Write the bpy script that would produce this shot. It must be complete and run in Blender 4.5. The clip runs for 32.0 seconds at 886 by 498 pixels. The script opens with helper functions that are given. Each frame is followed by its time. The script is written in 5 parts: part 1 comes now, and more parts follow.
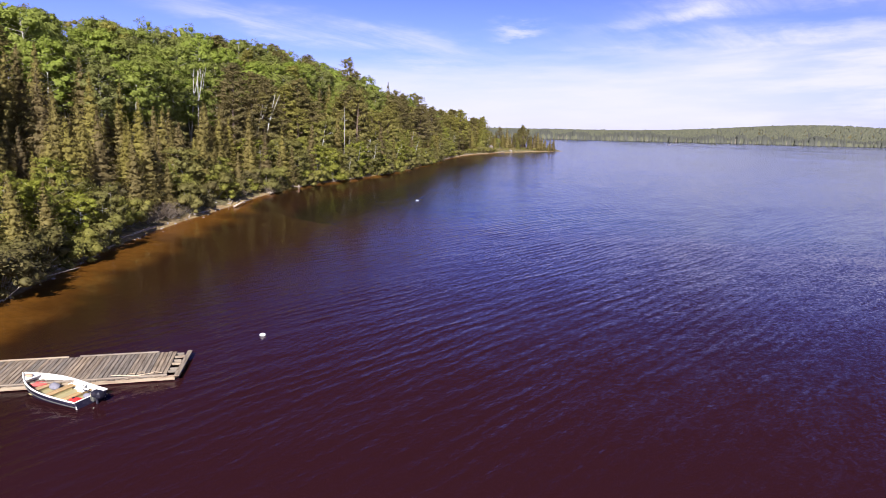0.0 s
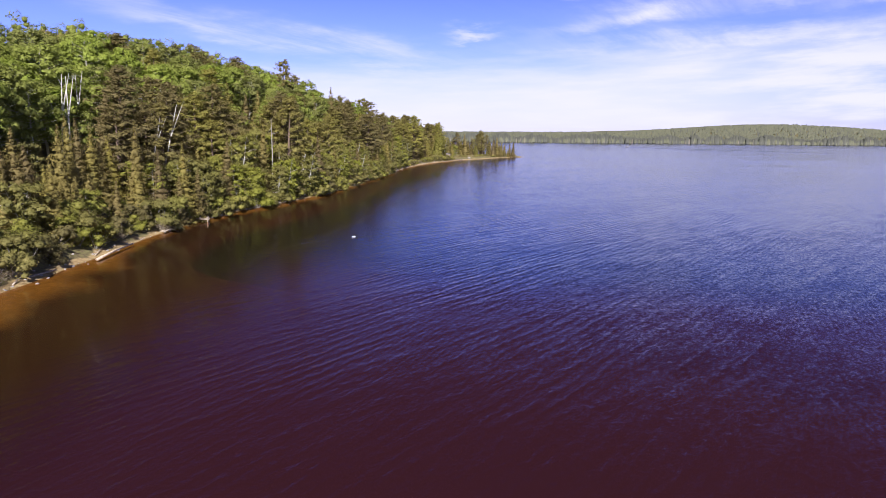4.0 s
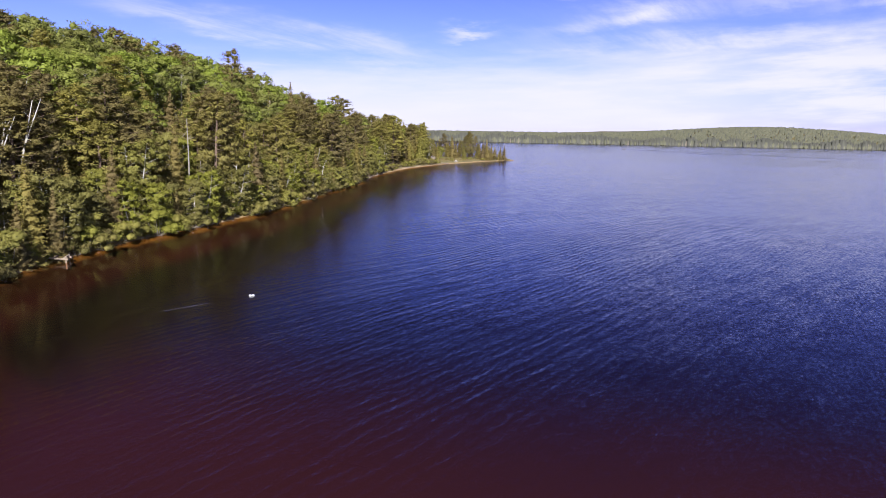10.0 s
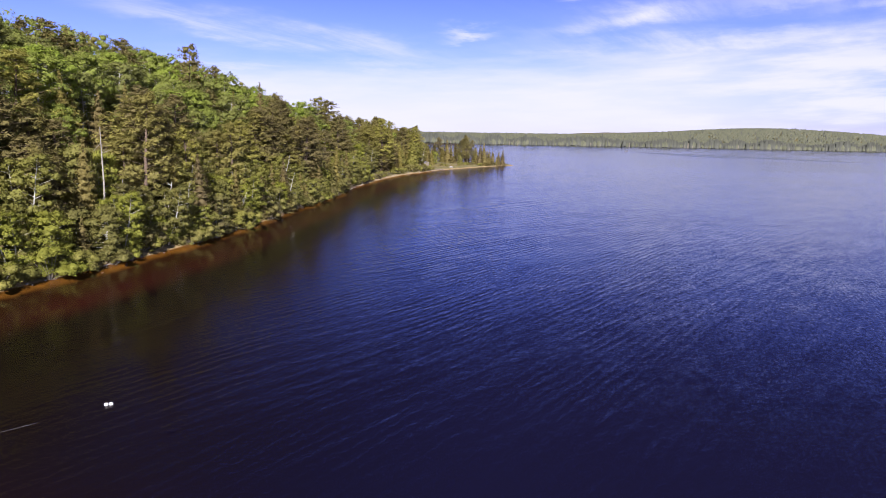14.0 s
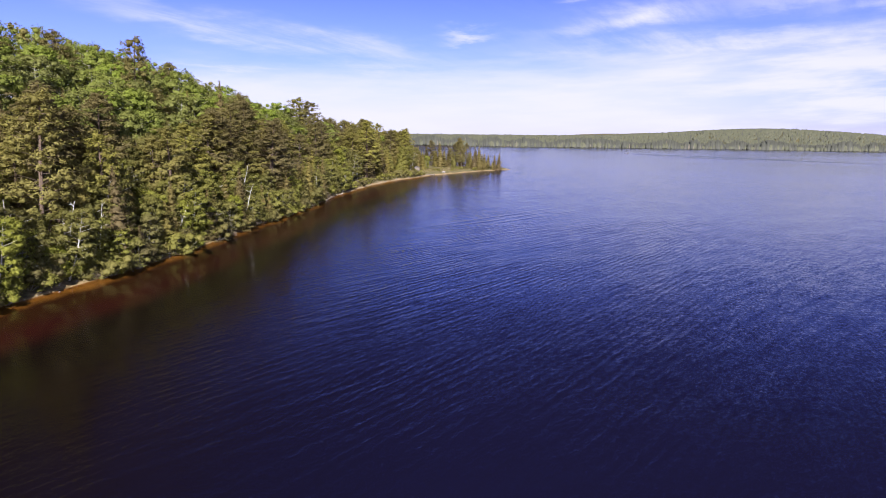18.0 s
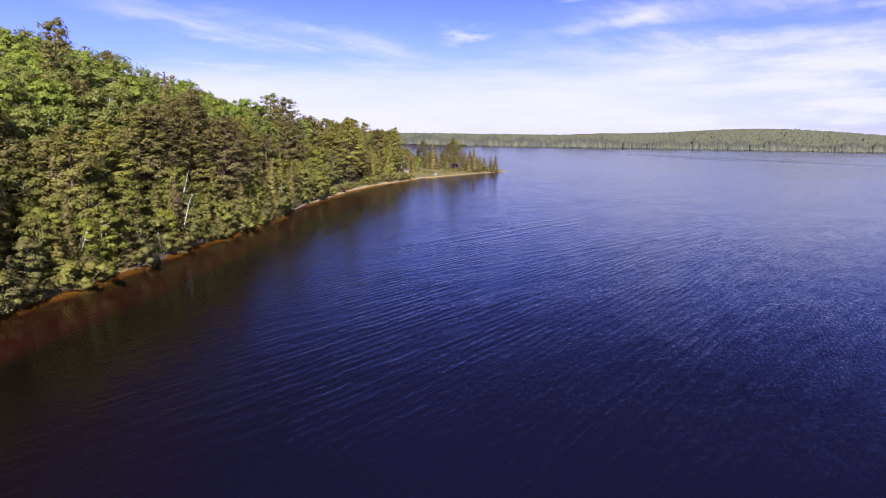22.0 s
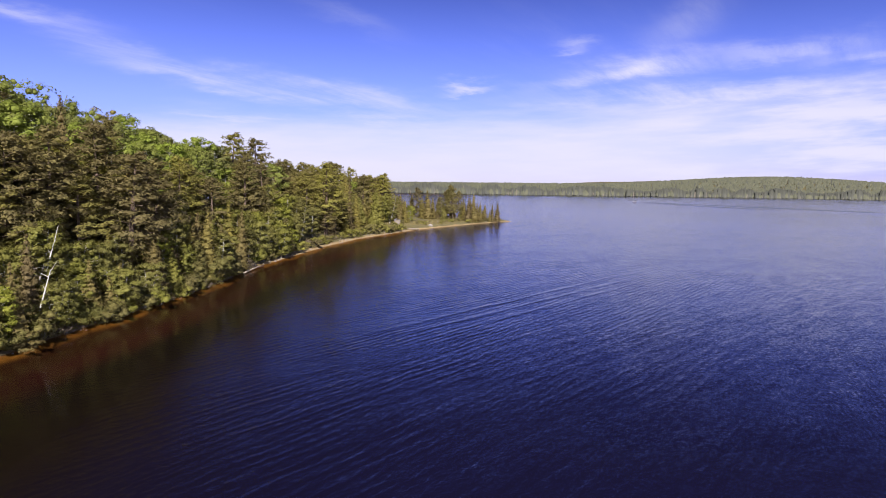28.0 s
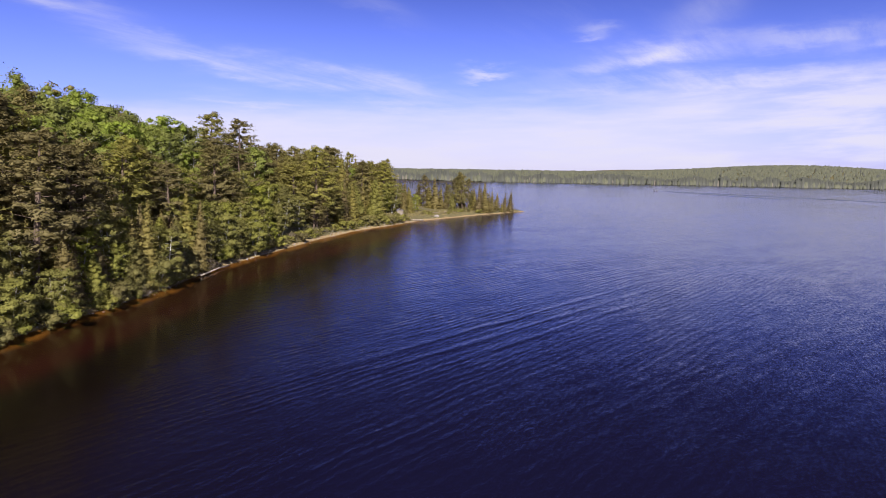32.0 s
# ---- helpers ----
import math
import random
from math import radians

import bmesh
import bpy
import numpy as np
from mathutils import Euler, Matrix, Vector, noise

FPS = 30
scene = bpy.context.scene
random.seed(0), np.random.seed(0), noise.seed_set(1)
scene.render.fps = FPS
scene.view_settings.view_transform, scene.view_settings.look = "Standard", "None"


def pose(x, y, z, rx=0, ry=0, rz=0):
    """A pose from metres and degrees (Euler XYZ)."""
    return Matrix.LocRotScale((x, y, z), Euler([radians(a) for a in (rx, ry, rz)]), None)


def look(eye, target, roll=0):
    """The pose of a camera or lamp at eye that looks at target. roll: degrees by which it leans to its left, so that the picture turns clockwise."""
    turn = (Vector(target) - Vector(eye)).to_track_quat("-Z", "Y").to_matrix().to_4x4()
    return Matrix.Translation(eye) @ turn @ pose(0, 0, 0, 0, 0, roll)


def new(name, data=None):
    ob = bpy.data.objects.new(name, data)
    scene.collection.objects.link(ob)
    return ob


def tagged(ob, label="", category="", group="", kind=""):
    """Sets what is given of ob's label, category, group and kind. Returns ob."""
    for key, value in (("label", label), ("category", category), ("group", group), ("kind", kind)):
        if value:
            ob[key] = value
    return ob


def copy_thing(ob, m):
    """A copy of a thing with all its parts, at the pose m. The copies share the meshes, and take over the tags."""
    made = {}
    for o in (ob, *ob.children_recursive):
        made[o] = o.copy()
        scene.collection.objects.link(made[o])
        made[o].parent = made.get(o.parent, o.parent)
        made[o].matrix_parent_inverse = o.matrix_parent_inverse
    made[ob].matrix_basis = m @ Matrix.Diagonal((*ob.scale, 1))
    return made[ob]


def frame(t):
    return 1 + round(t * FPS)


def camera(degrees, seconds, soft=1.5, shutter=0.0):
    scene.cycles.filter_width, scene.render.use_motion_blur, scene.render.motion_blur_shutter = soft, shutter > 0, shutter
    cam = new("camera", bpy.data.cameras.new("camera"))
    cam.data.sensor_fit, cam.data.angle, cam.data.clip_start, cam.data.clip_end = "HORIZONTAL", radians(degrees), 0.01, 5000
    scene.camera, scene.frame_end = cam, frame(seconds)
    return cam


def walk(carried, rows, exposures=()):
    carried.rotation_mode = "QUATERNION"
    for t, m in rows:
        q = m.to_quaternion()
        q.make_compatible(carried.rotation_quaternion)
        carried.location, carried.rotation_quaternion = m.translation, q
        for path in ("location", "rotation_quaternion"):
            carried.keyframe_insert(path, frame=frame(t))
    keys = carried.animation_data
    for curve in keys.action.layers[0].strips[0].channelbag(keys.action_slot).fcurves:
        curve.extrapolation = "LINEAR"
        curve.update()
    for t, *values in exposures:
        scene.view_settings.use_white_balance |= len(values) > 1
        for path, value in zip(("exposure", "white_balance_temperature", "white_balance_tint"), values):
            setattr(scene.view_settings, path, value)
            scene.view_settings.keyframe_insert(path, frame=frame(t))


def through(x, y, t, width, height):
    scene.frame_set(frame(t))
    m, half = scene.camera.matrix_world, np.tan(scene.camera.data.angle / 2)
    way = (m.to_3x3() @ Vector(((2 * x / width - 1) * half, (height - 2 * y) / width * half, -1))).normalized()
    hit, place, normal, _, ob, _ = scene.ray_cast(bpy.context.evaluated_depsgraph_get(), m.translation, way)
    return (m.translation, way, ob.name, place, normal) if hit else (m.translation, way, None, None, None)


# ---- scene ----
# ================= camera and its path =================
cam = camera(72.0, 32.0, 0.85)
PATH = [
    (0, (2.563, -0.554, 10.015), (2.292, 1.39, 9.629), 1.7),
    (0.5, (2.091, 1.981, 10.249), (1.839, 3.928, 9.866), 1.7),
    (1, (1.637, 4.744, 10.519), (1.415, 6.694, 10.136), 1.5),
    (1.5, (1.196, 7.161, 10.82), (1.01, 9.115, 10.439), 1.5),
    (2, (0.983, 9.523, 11.057), (0.828, 11.48, 10.677), 1.3),
    (3, (1.566, 13.846, 11.297), (1.42, 15.806, 10.922), 1.0),
    (3.5, (1.698, 15.856, 11.391), (1.552, 17.815, 11.019), 0.8),
    (5.5, (2.03, 23.483, 11.829), (1.897, 25.443, 11.453), 1.1),
    (6, (2.212, 25.374, 11.864), (2.081, 27.334, 11.487), 1.1),
    (7, (2.767, 29.153, 12.044), (2.638, 31.113, 11.667), 1.2),
    (8, (3.352, 32.849, 12.258), (3.224, 34.809, 11.881), 1.3),
    (9, (3.761, 36.306, 12.42), (3.634, 38.266, 12.043), 1.3),
    (10, (4.313, 39.703, 12.753), (4.189, 41.663, 12.376), 1.5),
    (11, (4.931, 43.309, 13.041), (4.806, 45.268, 12.661), 1.6),
    (12, (5.241, 47.494, 12.989), (5.117, 49.454, 12.611), 1.7),
    (13, (5.239, 51.916, 13.174), (5.118, 53.877, 12.798), 1.6),
    (14, (5.314, 56.336, 13.919), (5.191, 58.297, 13.545), 1.5),
    (14.5, (5.396, 58.245, 14.082), (5.273, 60.206, 13.71), 1.3),
    (16.5, (6.46, 65.433, 14.487), (6.336, 67.395, 14.12), 1.3),
    (17, (6.686, 67.334, 14.506), (6.562, 69.296, 14.138), 1.1),
    (18, (6.958, 71.186, 14.303), (6.836, 73.148, 13.935), 1.2),
    (19, (7.32, 75.151, 14.141), (7.199, 77.113, 13.77), 1.3),
    (20, (7.753, 79.251, 14.256), (7.633, 81.213, 13.885), 1.4),
    (21, (8.268, 83.102, 14.529), (8.148, 85.063, 14.157), 1.4),
    (22, (8.628, 87.16, 14.669), (8.508, 89.122, 14.298), 1.4),
    (23, (8.872, 91.161, 14.698), (8.752, 93.122, 14.326), 1.5),
    (24, (9.128, 95.063, 14.683), (9.005, 97.024, 14.311), 1.6),
    (24.5, (9.124, 97.158, 14.625), (9.002, 99.119, 14.253), 1.5),
    (26.5, (8.281, 106.256, 14.059), (8.162, 108.225, 13.724), 1.3),
    (27, (8.324, 108.285, 13.922), (8.202, 110.261, 13.639), 1.2),
    (27.5, (8.486, 110.219, 13.837), (8.361, 112.2, 13.595), 1.2),
    (28, (8.636, 112.064, 13.788), (8.507, 114.049, 13.573), 1.2),
    (28.5, (8.726, 113.874, 13.725), (8.59, 115.86, 13.532), 1.2),
    (29, (8.833, 115.851, 13.696), (8.69, 117.837, 13.507), 1.2),
    (29.5, (8.992, 117.958, 13.726), (8.844, 119.942, 13.518), 1.2),
    (30, (9.124, 119.89, 13.772), (8.97, 121.871, 13.548), 1.3),
    (30.5, (9.302, 121.622, 13.836), (9.137, 123.601, 13.599), 1.4),
    (31, (9.619, 123.287, 13.871), (9.44, 125.264, 13.624), 1.4),
    (31.5, (9.985, 125.071, 13.867), (9.804, 127.046, 13.613), 1.5),
    (32, (10.427, 127.056, 13.841), (10.244, 129.031, 13.583), 1.5),
]
walk(cam, [(t, look(eye, target, roll)) for t, eye, target, roll in PATH], [(0.0, 1.0, 6000, 18), (25.0, 1.0, 6000, 18), (28.0, 0.83, 6180, 18), (32.0, 0.76, 6180, 18)])

# ================= world and sun =================
SUN_TO = Vector((0.14, -0.80, 0.57)).normalized()
SUN_ELEVATION = math.asin(SUN_TO.z)
SUN_AZIMUTH = math.atan2(SUN_TO.x, SUN_TO.y)


class Nodes:
    """Small helper that adds nodes to a tree and links them."""

    def __init__(self, tree):
        self.tree = tree
        tree.nodes.clear()

    def add(self, kind, **settings):
        node = self.tree.nodes.new(kind)
        for key, value in settings.items():
            if key == "inputs":
                for name, v in value.items():
                    self.feed(node.inputs[name], v)
            elif key == "operation":
                node.operation = value
            elif key == "data_type":
                node.data_type = value
            elif key == "blend_type":
                node.blend_type = value
            elif key == "sky_type":
                node.sky_type = value
            elif key == "normalize":
                node.normalize = value
            elif key == "wave_type":
                node.wave_type = value
            elif key == "feature":
                node.feature = value
        return node

    def feed(self, socket, v):
        if isinstance(v, bpy.types.NodeSocket):
            self.tree.links.new(v, socket)
        else:
            socket.default_value = v

    def maths(self, op, a, b=0.0, c=0.0):
        node = self.tree.nodes.new("ShaderNodeMath")
        node.operation = op
        for n, v in enumerate((a, b, c)):
            self.feed(node.inputs[n], v)
        return node.outputs[0]

    def vmaths(self, op, a, b=(0, 0, 0)):
        node = self.tree.nodes.new("ShaderNodeVectorMath")
        node.operation = op
        self.feed(node.inputs[0], a)
        self.feed(node.inputs[1], b)
        return node.outputs[0]

    def turned(self, vector, angle, along, across):
        """Coordinates turned by an angle, then stretched along and across."""
        node = self.tree.nodes.new("ShaderNodeMapping")
        node.vector_type = "TEXTURE"
        self.feed(node.inputs["Vector"], vector)
        node.inputs["Rotation"].default_value = (0, 0, angle)
        node.inputs["Scale"].default_value = (along, across, 1)
        return node.outputs[0]

    def noise(self, vector, scale, detail=3.0, rough=0.5):
        node = self.add("ShaderNodeTexNoise", inputs={"Vector": vector, "Scale": scale, "Detail": detail, "Roughness": rough})
        return node.outputs["Fac"]

    def ramp(self, fac, stops):
        node = self.tree.nodes.new("ShaderNodeValToRGB")
        ramp = node.color_ramp
        while len(ramp.elements) < len(stops):
            ramp.elements.new(0.5)
        for element, (at, colour) in zip(ramp.elements, stops):
            element.position = at
            element.color = (*colour, 1) if len(colour) == 3 else colour
        self.feed(node.inputs[0], fac)
        return node.outputs[0]

    def smooth(self, v, lo, hi):
        node = self.tree.nodes.new("ShaderNodeMapRange")
        node.interpolation_type = "SMOOTHSTEP"
        self.feed(node.inputs["Value"], v)
        self.feed(node.inputs["From Min"], lo)
        self.feed(node.inputs["From Max"], hi)
        return node.outputs[0]

    def mix(self, fac, a, b, blend="MIX"):
        node = self.tree.nodes.new("ShaderNodeMix")
        node.data_type, node.blend_type = "RGBA", blend
        self.feed(node.inputs["Factor"], fac)
        self.feed(node.inputs["A"], a if isinstance(a, bpy.types.NodeSocket) else (*a, 1))
        self.feed(node.inputs["B"], b if isinstance(b, bpy.types.NodeSocket) else (*b, 1))
        return node.outputs["Result"]


CIRRUS = [
    (-0.50, 0.152, 0.16, 0.012, -0.12, 0.50), (-0.27, 0.138, 0.15, 0.016, -0.08, 0.50), (-0.43, 0.092, 0.10, 0.006, 0.0, 0.35), (-0.17, 0.115, 0.12, 0.016, -0.1, 0.35),
    (-0.03, 0.153, 0.034, 0.006, 0.05, 0.7), (0.235, 0.178, 0.085, 0.017, 0.02, 0.75), (0.16, 0.163, 0.09, 0.010, 0.12, 0.40), (0.47, 0.194, 0.12, 0.013, 0.03, 0.5), (0.60, 0.178, 0.10, 0.010, 0.05, 0.45),
    (0.33, 0.138, 0.26, 0.012, 0.02, 0.50), (-0.78, 0.205, 0.12, 0.010, -0.05, 0.5), (-0.62, 0.180, 0.12, 0.008, -0.1, 0.25), (-0.23, 0.245, 0.07, 0.012, -0.25, 0.15), (0.30, 0.235, 0.06, 0.035, 0.5, 0.22), (0.14, 0.215, 0.03, 0.006, 0.0, 0.3), (0.13, 0.204, 0.02, 0.004, 0.1, 0.35),
]


def build_world():
    world = bpy.data.worlds.new("sky")
    world.use_nodes = True
    n = Nodes(world.node_tree)
    sky = n.add("ShaderNodeTexSky", sky_type="NISHITA")
    sky.sun_disc, sky.sun_elevation, sky.sun_rotation = False, SUN_ELEVATION, SUN_AZIMUTH
    sky.air_density, sky.dust_density, sky.ozone_density = 1.0, 0.3, 2.0
    way = n.add("ShaderNodeTexCoord").outputs["Generated"]
    axis = n.add("ShaderNodeSeparateXYZ", inputs={"Vector": way})
    x, y, z = axis.outputs
    up = n.maths("MAXIMUM", z, 0.0)
    # cirrus on a flat layer high above
    high = n.maths("ADD", up, 0.10)
    flat = n.add("ShaderNodeCombineXYZ", inputs={"X": n.maths("DIVIDE", x, high), "Y": n.maths("DIVIDE", y, high)}).outputs[0]
    turned = n.turned(flat, 1.0, 2.2, 0.55)
    wisps = n.noise(turned, 1.3, 8, 0.66)
    patches = n.noise(flat, 0.5, 3, 0.5)
    thin = n.maths("MULTIPLY", n.smooth(wisps, 0.46, 0.78), n.smooth(patches, 0.45, 0.65))
    # single streaks of cirrus, by bearing and height: middle, half length, half breadth, slope, strength
    bearing = n.maths("DIVIDE", x, n.maths("MAXIMUM", y, 0.05))
    ahead = n.smooth(y, 0.1, 0.4)
    warp = n.maths("MULTIPLY", n.maths("SUBTRACT", n.noise(flat, 1.6, 5, 0.6), 0.5), 0.075)
    streaks = 0.0
    for a, e, long, broad, slope, strength in CIRRUS:
        da = n.maths("SUBTRACT", bearing, a)
        de = n.maths("ADD", n.maths("SUBTRACT", n.maths("SUBTRACT", z, e), n.maths("MULTIPLY", da, slope)), warp)
        q = n.maths("ADD", n.maths("POWER", n.maths("ABSOLUTE", n.maths("DIVIDE", da, long)), 2.0), n.maths("POWER", n.maths("ABSOLUTE", n.maths("DIVIDE", de, broad)), 2.0))
        one = n.maths("MULTIPLY", n.maths("EXPONENT", n.maths("MULTIPLY", q, -1.0)), strength)
        streaks = n.maths("ADD", streaks, one)
    streaks = n.maths("MULTIPLY", n.maths("MULTIPLY", streaks, ahead), n.smooth(wisps, 0.22, 0.62))
    # a bank of thin white cloud low over the far shore, higher towards the east
    veil = n.add("ShaderNodeCombineXYZ", inputs={"X": n.maths("SUBTRACT", n.maths("MULTIPLY", bearing, 2.0), n.maths("MULTIPLY", z, 4.0)), "Y": n.maths("MULTIPLY", z, 14.0), "Z": 0.0}).outputs[0]
    top = n.maths("ADD", 0.084, n.maths("MULTIPLY", n.smooth(bearing, -0.20, 0.50), 0.060))
    edge = n.maths("ADD", n.maths("SUBTRACT", up, top), n.maths("MULTIPLY", n.maths("SUBTRACT", n.noise(veil, 1.3, 6, 0.58), 0.5), 0.10))
    bank = n.maths("SUBTRACT", 1.0, n.smooth(edge, -0.040, 0.030))
    thins = n.maths("MULTIPLY", n.smooth(n.noise(veil, 2.1, 5, 0.55), 0.62, 0.36), n.maths("ADD", 0.22, n.maths("MULTIPLY", n.smooth(bearing, 0.15, 0.70), 0.62)))
    bank = n.maths("MULTIPLY", bank, n.maths("SUBTRACT", 1.0, thins))
    cover = n.maths("ADD", n.maths("MULTIPLY", thin, 0.05), n.maths("ADD", streaks, n.maths("MULTIPLY", bank, 0.92)))
    cover = n.maths("MINIMUM", cover, 0.93)
    deep = n.mix(n.smooth(z, 0.10, 0.48), (0.64, 0.64, 1.42), (0.052, 0.054, 0.245))
    blue = n.mix(1.0, sky.outputs[0], n.mix(n.smooth(y, 0.05, -0.55), deep, (0.62, 0.60, 0.80)), "MULTIPLY")
    colour = n.mix(cover, blue, (7.4, 7.25, 7.95))
    back = n.add("ShaderNodeBackground", inputs={"Color": colour, "Strength": 0.064})
    out = n.add("ShaderNodeOutputWorld")
    world.node_tree.links.new(back.outputs[0], out.inputs["Surface"])
    scene.world = world


build_world()
sun = new("sun", bpy.data.lights.new("sun", "SUN"))
sun.data.energy, sun.data.angle, sun.data.color = 5.0, radians(0.53), (1.0, 0.95, 0.86)
sun.matrix_basis = look(SUN_TO * 200, (0, 0, 0))


# ================= materials =================
def material(name):
    m = bpy.data.materials.new(name)
    m.use_nodes = True
    n = Nodes(m.node_tree)
    return m, n, n.add("ShaderNodeOutputMaterial")


def principled(n, out, colour, rough=0.8, normal=None, metal=0.0, specular=0.3):
    b = n.add("ShaderNodeBsdfPrincipled", inputs={"Base Color": colour if isinstance(colour, bpy.types.NodeSocket) else (*colour, 1), "Roughness": rough, "Metallic": metal, "Specular IOR Level": specular})
    if normal is not None:
        n.feed(b.inputs["Normal"], normal)
    n.feed(out.inputs["Surface"], b.outputs[0])
    return b


def bump(n, height, strength, distance):
    return n.add("ShaderNodeBump", inputs={"Height": height, "Strength": strength, "Distance": distance}).outputs[0]


def leaf_material(name, dark, mid, light, through=0.35):
    """Leaves or needles: a colour for each clump, and for each plant, with some light passing through."""
    m, n, out = material(name)
    island = n.add("ShaderNodeNewGeometry").outputs["Random Per Island"]
    each = n.add("ShaderNodeObjectInfo").outputs["Random"]
    place = n.add("ShaderNodeTexCoord").outputs["Object"]
    spot = n.noise(place, 0.9, 2)
    fine = n.noise(place, 8.0, 3, 0.65)
    tone = n.maths("ADD", n.maths("MULTIPLY", island, 0.40), n.maths("MULTIPLY", spot, 0.34))
    tone = n.maths("ADD", tone, n.maths("MULTIPLY", n.smooth(fine, 0.32, 0.68), 0.30))
    colour = n.ramp(tone, [(0.1, dark), (0.5, mid), (0.9, light)])
    rough_leaf = bump(n, fine, 0.5, 0.05)
    hue = n.add("ShaderNodeHueSaturation", inputs={"Color": colour, "Hue": n.maths("ADD", 0.480, n.maths("MULTIPLY", each, 0.030)), "Saturation": n.maths("ADD", 0.95, n.maths("MULTIPLY", each, 0.20)), "Value": n.maths("ADD", 0.80, n.maths("MULTIPLY", each, 0.50))}).outputs[0]
    face = n.add("ShaderNodeBsdfPrincipled", inputs={"Base Color": hue, "Roughness": 0.65, "Specular IOR Level": 0.25, "Normal": rough_leaf})
    glow = n.add("ShaderNodeBsdfTranslucent", inputs={"Color": hue})
    both = n.add("ShaderNodeMixShader", inputs={0: through})
    n.feed(both.inputs[1], face.outputs[0])
    n.feed(both.inputs[2], glow.outputs[0])
    n.feed(out.inputs["Surface"], both.outputs[0])
    return m


def bark_material(name, base, mark, scale, amount):
    m, n, out = material(name)
    where = n.add("ShaderNodeTexCoord").outputs["Object"]
    bands = n.noise(n.vmaths("MULTIPLY", where, (1, 1, 2.5)), scale, 4, 0.6)
    colour = n.mix(n.smooth(bands, amount, amount + 0.15), base, mark)
    principled(n, out, colour, 0.85, bump(n, bands, 0.5, 0.03))
    return m


NEEDLE_SPRUCE = leaf_material("spruce_needles", (0.118, 0.097, 0.038), (0.212, 0.175, 0.062), (0.29, 0.243, 0.09), 0.42)
NEEDLE_PINE = leaf_material("pine_needles", (0.122, 0.108, 0.038), (0.225, 0.200, 0.066), (0.315, 0.280, 0.095), 0.42)
NEEDLE_CEDAR = leaf_material("cedar_sprays", (0.098, 0.092, 0.030), (0.190, 0.176, 0.054), (0.265, 0.242, 0.080), 0.40)
LEAF_ASPEN = leaf_material("aspen_leaves", (0.140, 0.160, 0.040), (0.222, 0.250, 0.062), (0.300, 0.335, 0.092), 0.44)
LEAF_BIRCH = leaf_material("birch_leaves", (0.135, 0.135, 0.036), (0.225, 0.222, 0.056), (0.31, 0.30, 0.082), 0.44)
LEAF_SHRUB = leaf_material("shrub_leaves", (0.10, 0.094, 0.030), (0.19, 0.175, 0.055), (0.285, 0.255, 0.09), 0.40)
# aerial haze is mixed into the far foliage colours: greyer and bluer
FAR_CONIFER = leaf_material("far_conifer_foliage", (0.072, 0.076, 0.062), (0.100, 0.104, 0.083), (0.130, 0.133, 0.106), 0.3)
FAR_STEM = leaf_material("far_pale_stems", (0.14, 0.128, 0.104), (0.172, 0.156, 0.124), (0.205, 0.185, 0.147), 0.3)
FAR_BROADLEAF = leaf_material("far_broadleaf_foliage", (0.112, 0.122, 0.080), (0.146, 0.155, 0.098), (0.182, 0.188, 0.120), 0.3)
TWIG_BARE = leaf_material("bare_twigs", (0.09, 0.07, 0.045), (0.17, 0.135, 0.09), (0.27, 0.22, 0.16), 0.1)
BARK_WHITE = bark_material("white_bark", (0.50, 0.47, 0.40), (0.10, 0.085, 0.07), 4.0, 0.54)
BARK_BROWN = bark_material("brown_bark", (0.15, 0.105, 0.075), (0.06, 0.045, 0.035), 6.0, 0.50)
BARK_PALE = bark_material("pale_aspen_bark", (0.46, 0.43, 0.36), (0.15, 0.13, 0.10), 4.0, 0.55)
BARK_GREY = bark_material("grey_bark", (0.30, 0.27, 0.23), (0.13, 0.11, 0.09), 5.0, 0.52)


def ground_material():
    m, n, out = material("ground_soil_sand_bed")
    place = n.add("ShaderNodeNewGeometry").outputs["Position"]
    z = n.add("ShaderNodeSeparateXYZ", inputs={"Vector": place}).outputs[2]
    fine = n.noise(place, 2.2, 6, 0.65)
    broad = n.noise(place, 0.12, 4, 0.55)
    litter = n.mix(n.smooth(fine, 0.35, 0.65), (0.10, 0.075, 0.042), (0.17, 0.155, 0.06))
    sand = n.mix(n.smooth(fine, 0.3, 0.7), (0.23, 0.155, 0.068), (0.37, 0.275, 0.14))
    dry = n.mix(n.smooth(n.maths("ADD", z, n.maths("MULTIPLY", n.maths("SUBTRACT", n.noise(place, 0.5, 4), 0.5), 1.1)), 0.16, 0.34), sand, litter)
    # the bed: pale sand at the edge, then iron-stained sand, then near-black deeper
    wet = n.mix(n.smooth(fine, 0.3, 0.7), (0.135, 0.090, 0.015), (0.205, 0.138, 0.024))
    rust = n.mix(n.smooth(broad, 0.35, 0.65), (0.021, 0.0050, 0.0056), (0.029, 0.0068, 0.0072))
    deep_bed = (0.0020, 0.0020, 0.0030)
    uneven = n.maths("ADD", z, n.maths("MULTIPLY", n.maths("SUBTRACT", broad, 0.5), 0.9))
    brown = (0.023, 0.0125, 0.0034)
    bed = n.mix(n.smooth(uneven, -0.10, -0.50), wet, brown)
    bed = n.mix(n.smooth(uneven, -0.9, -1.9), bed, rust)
    bed = n.mix(n.smooth(uneven, -2.0, -3.4), bed, deep_bed)
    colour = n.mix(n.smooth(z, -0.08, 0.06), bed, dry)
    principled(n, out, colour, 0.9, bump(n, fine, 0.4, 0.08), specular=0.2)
    return m


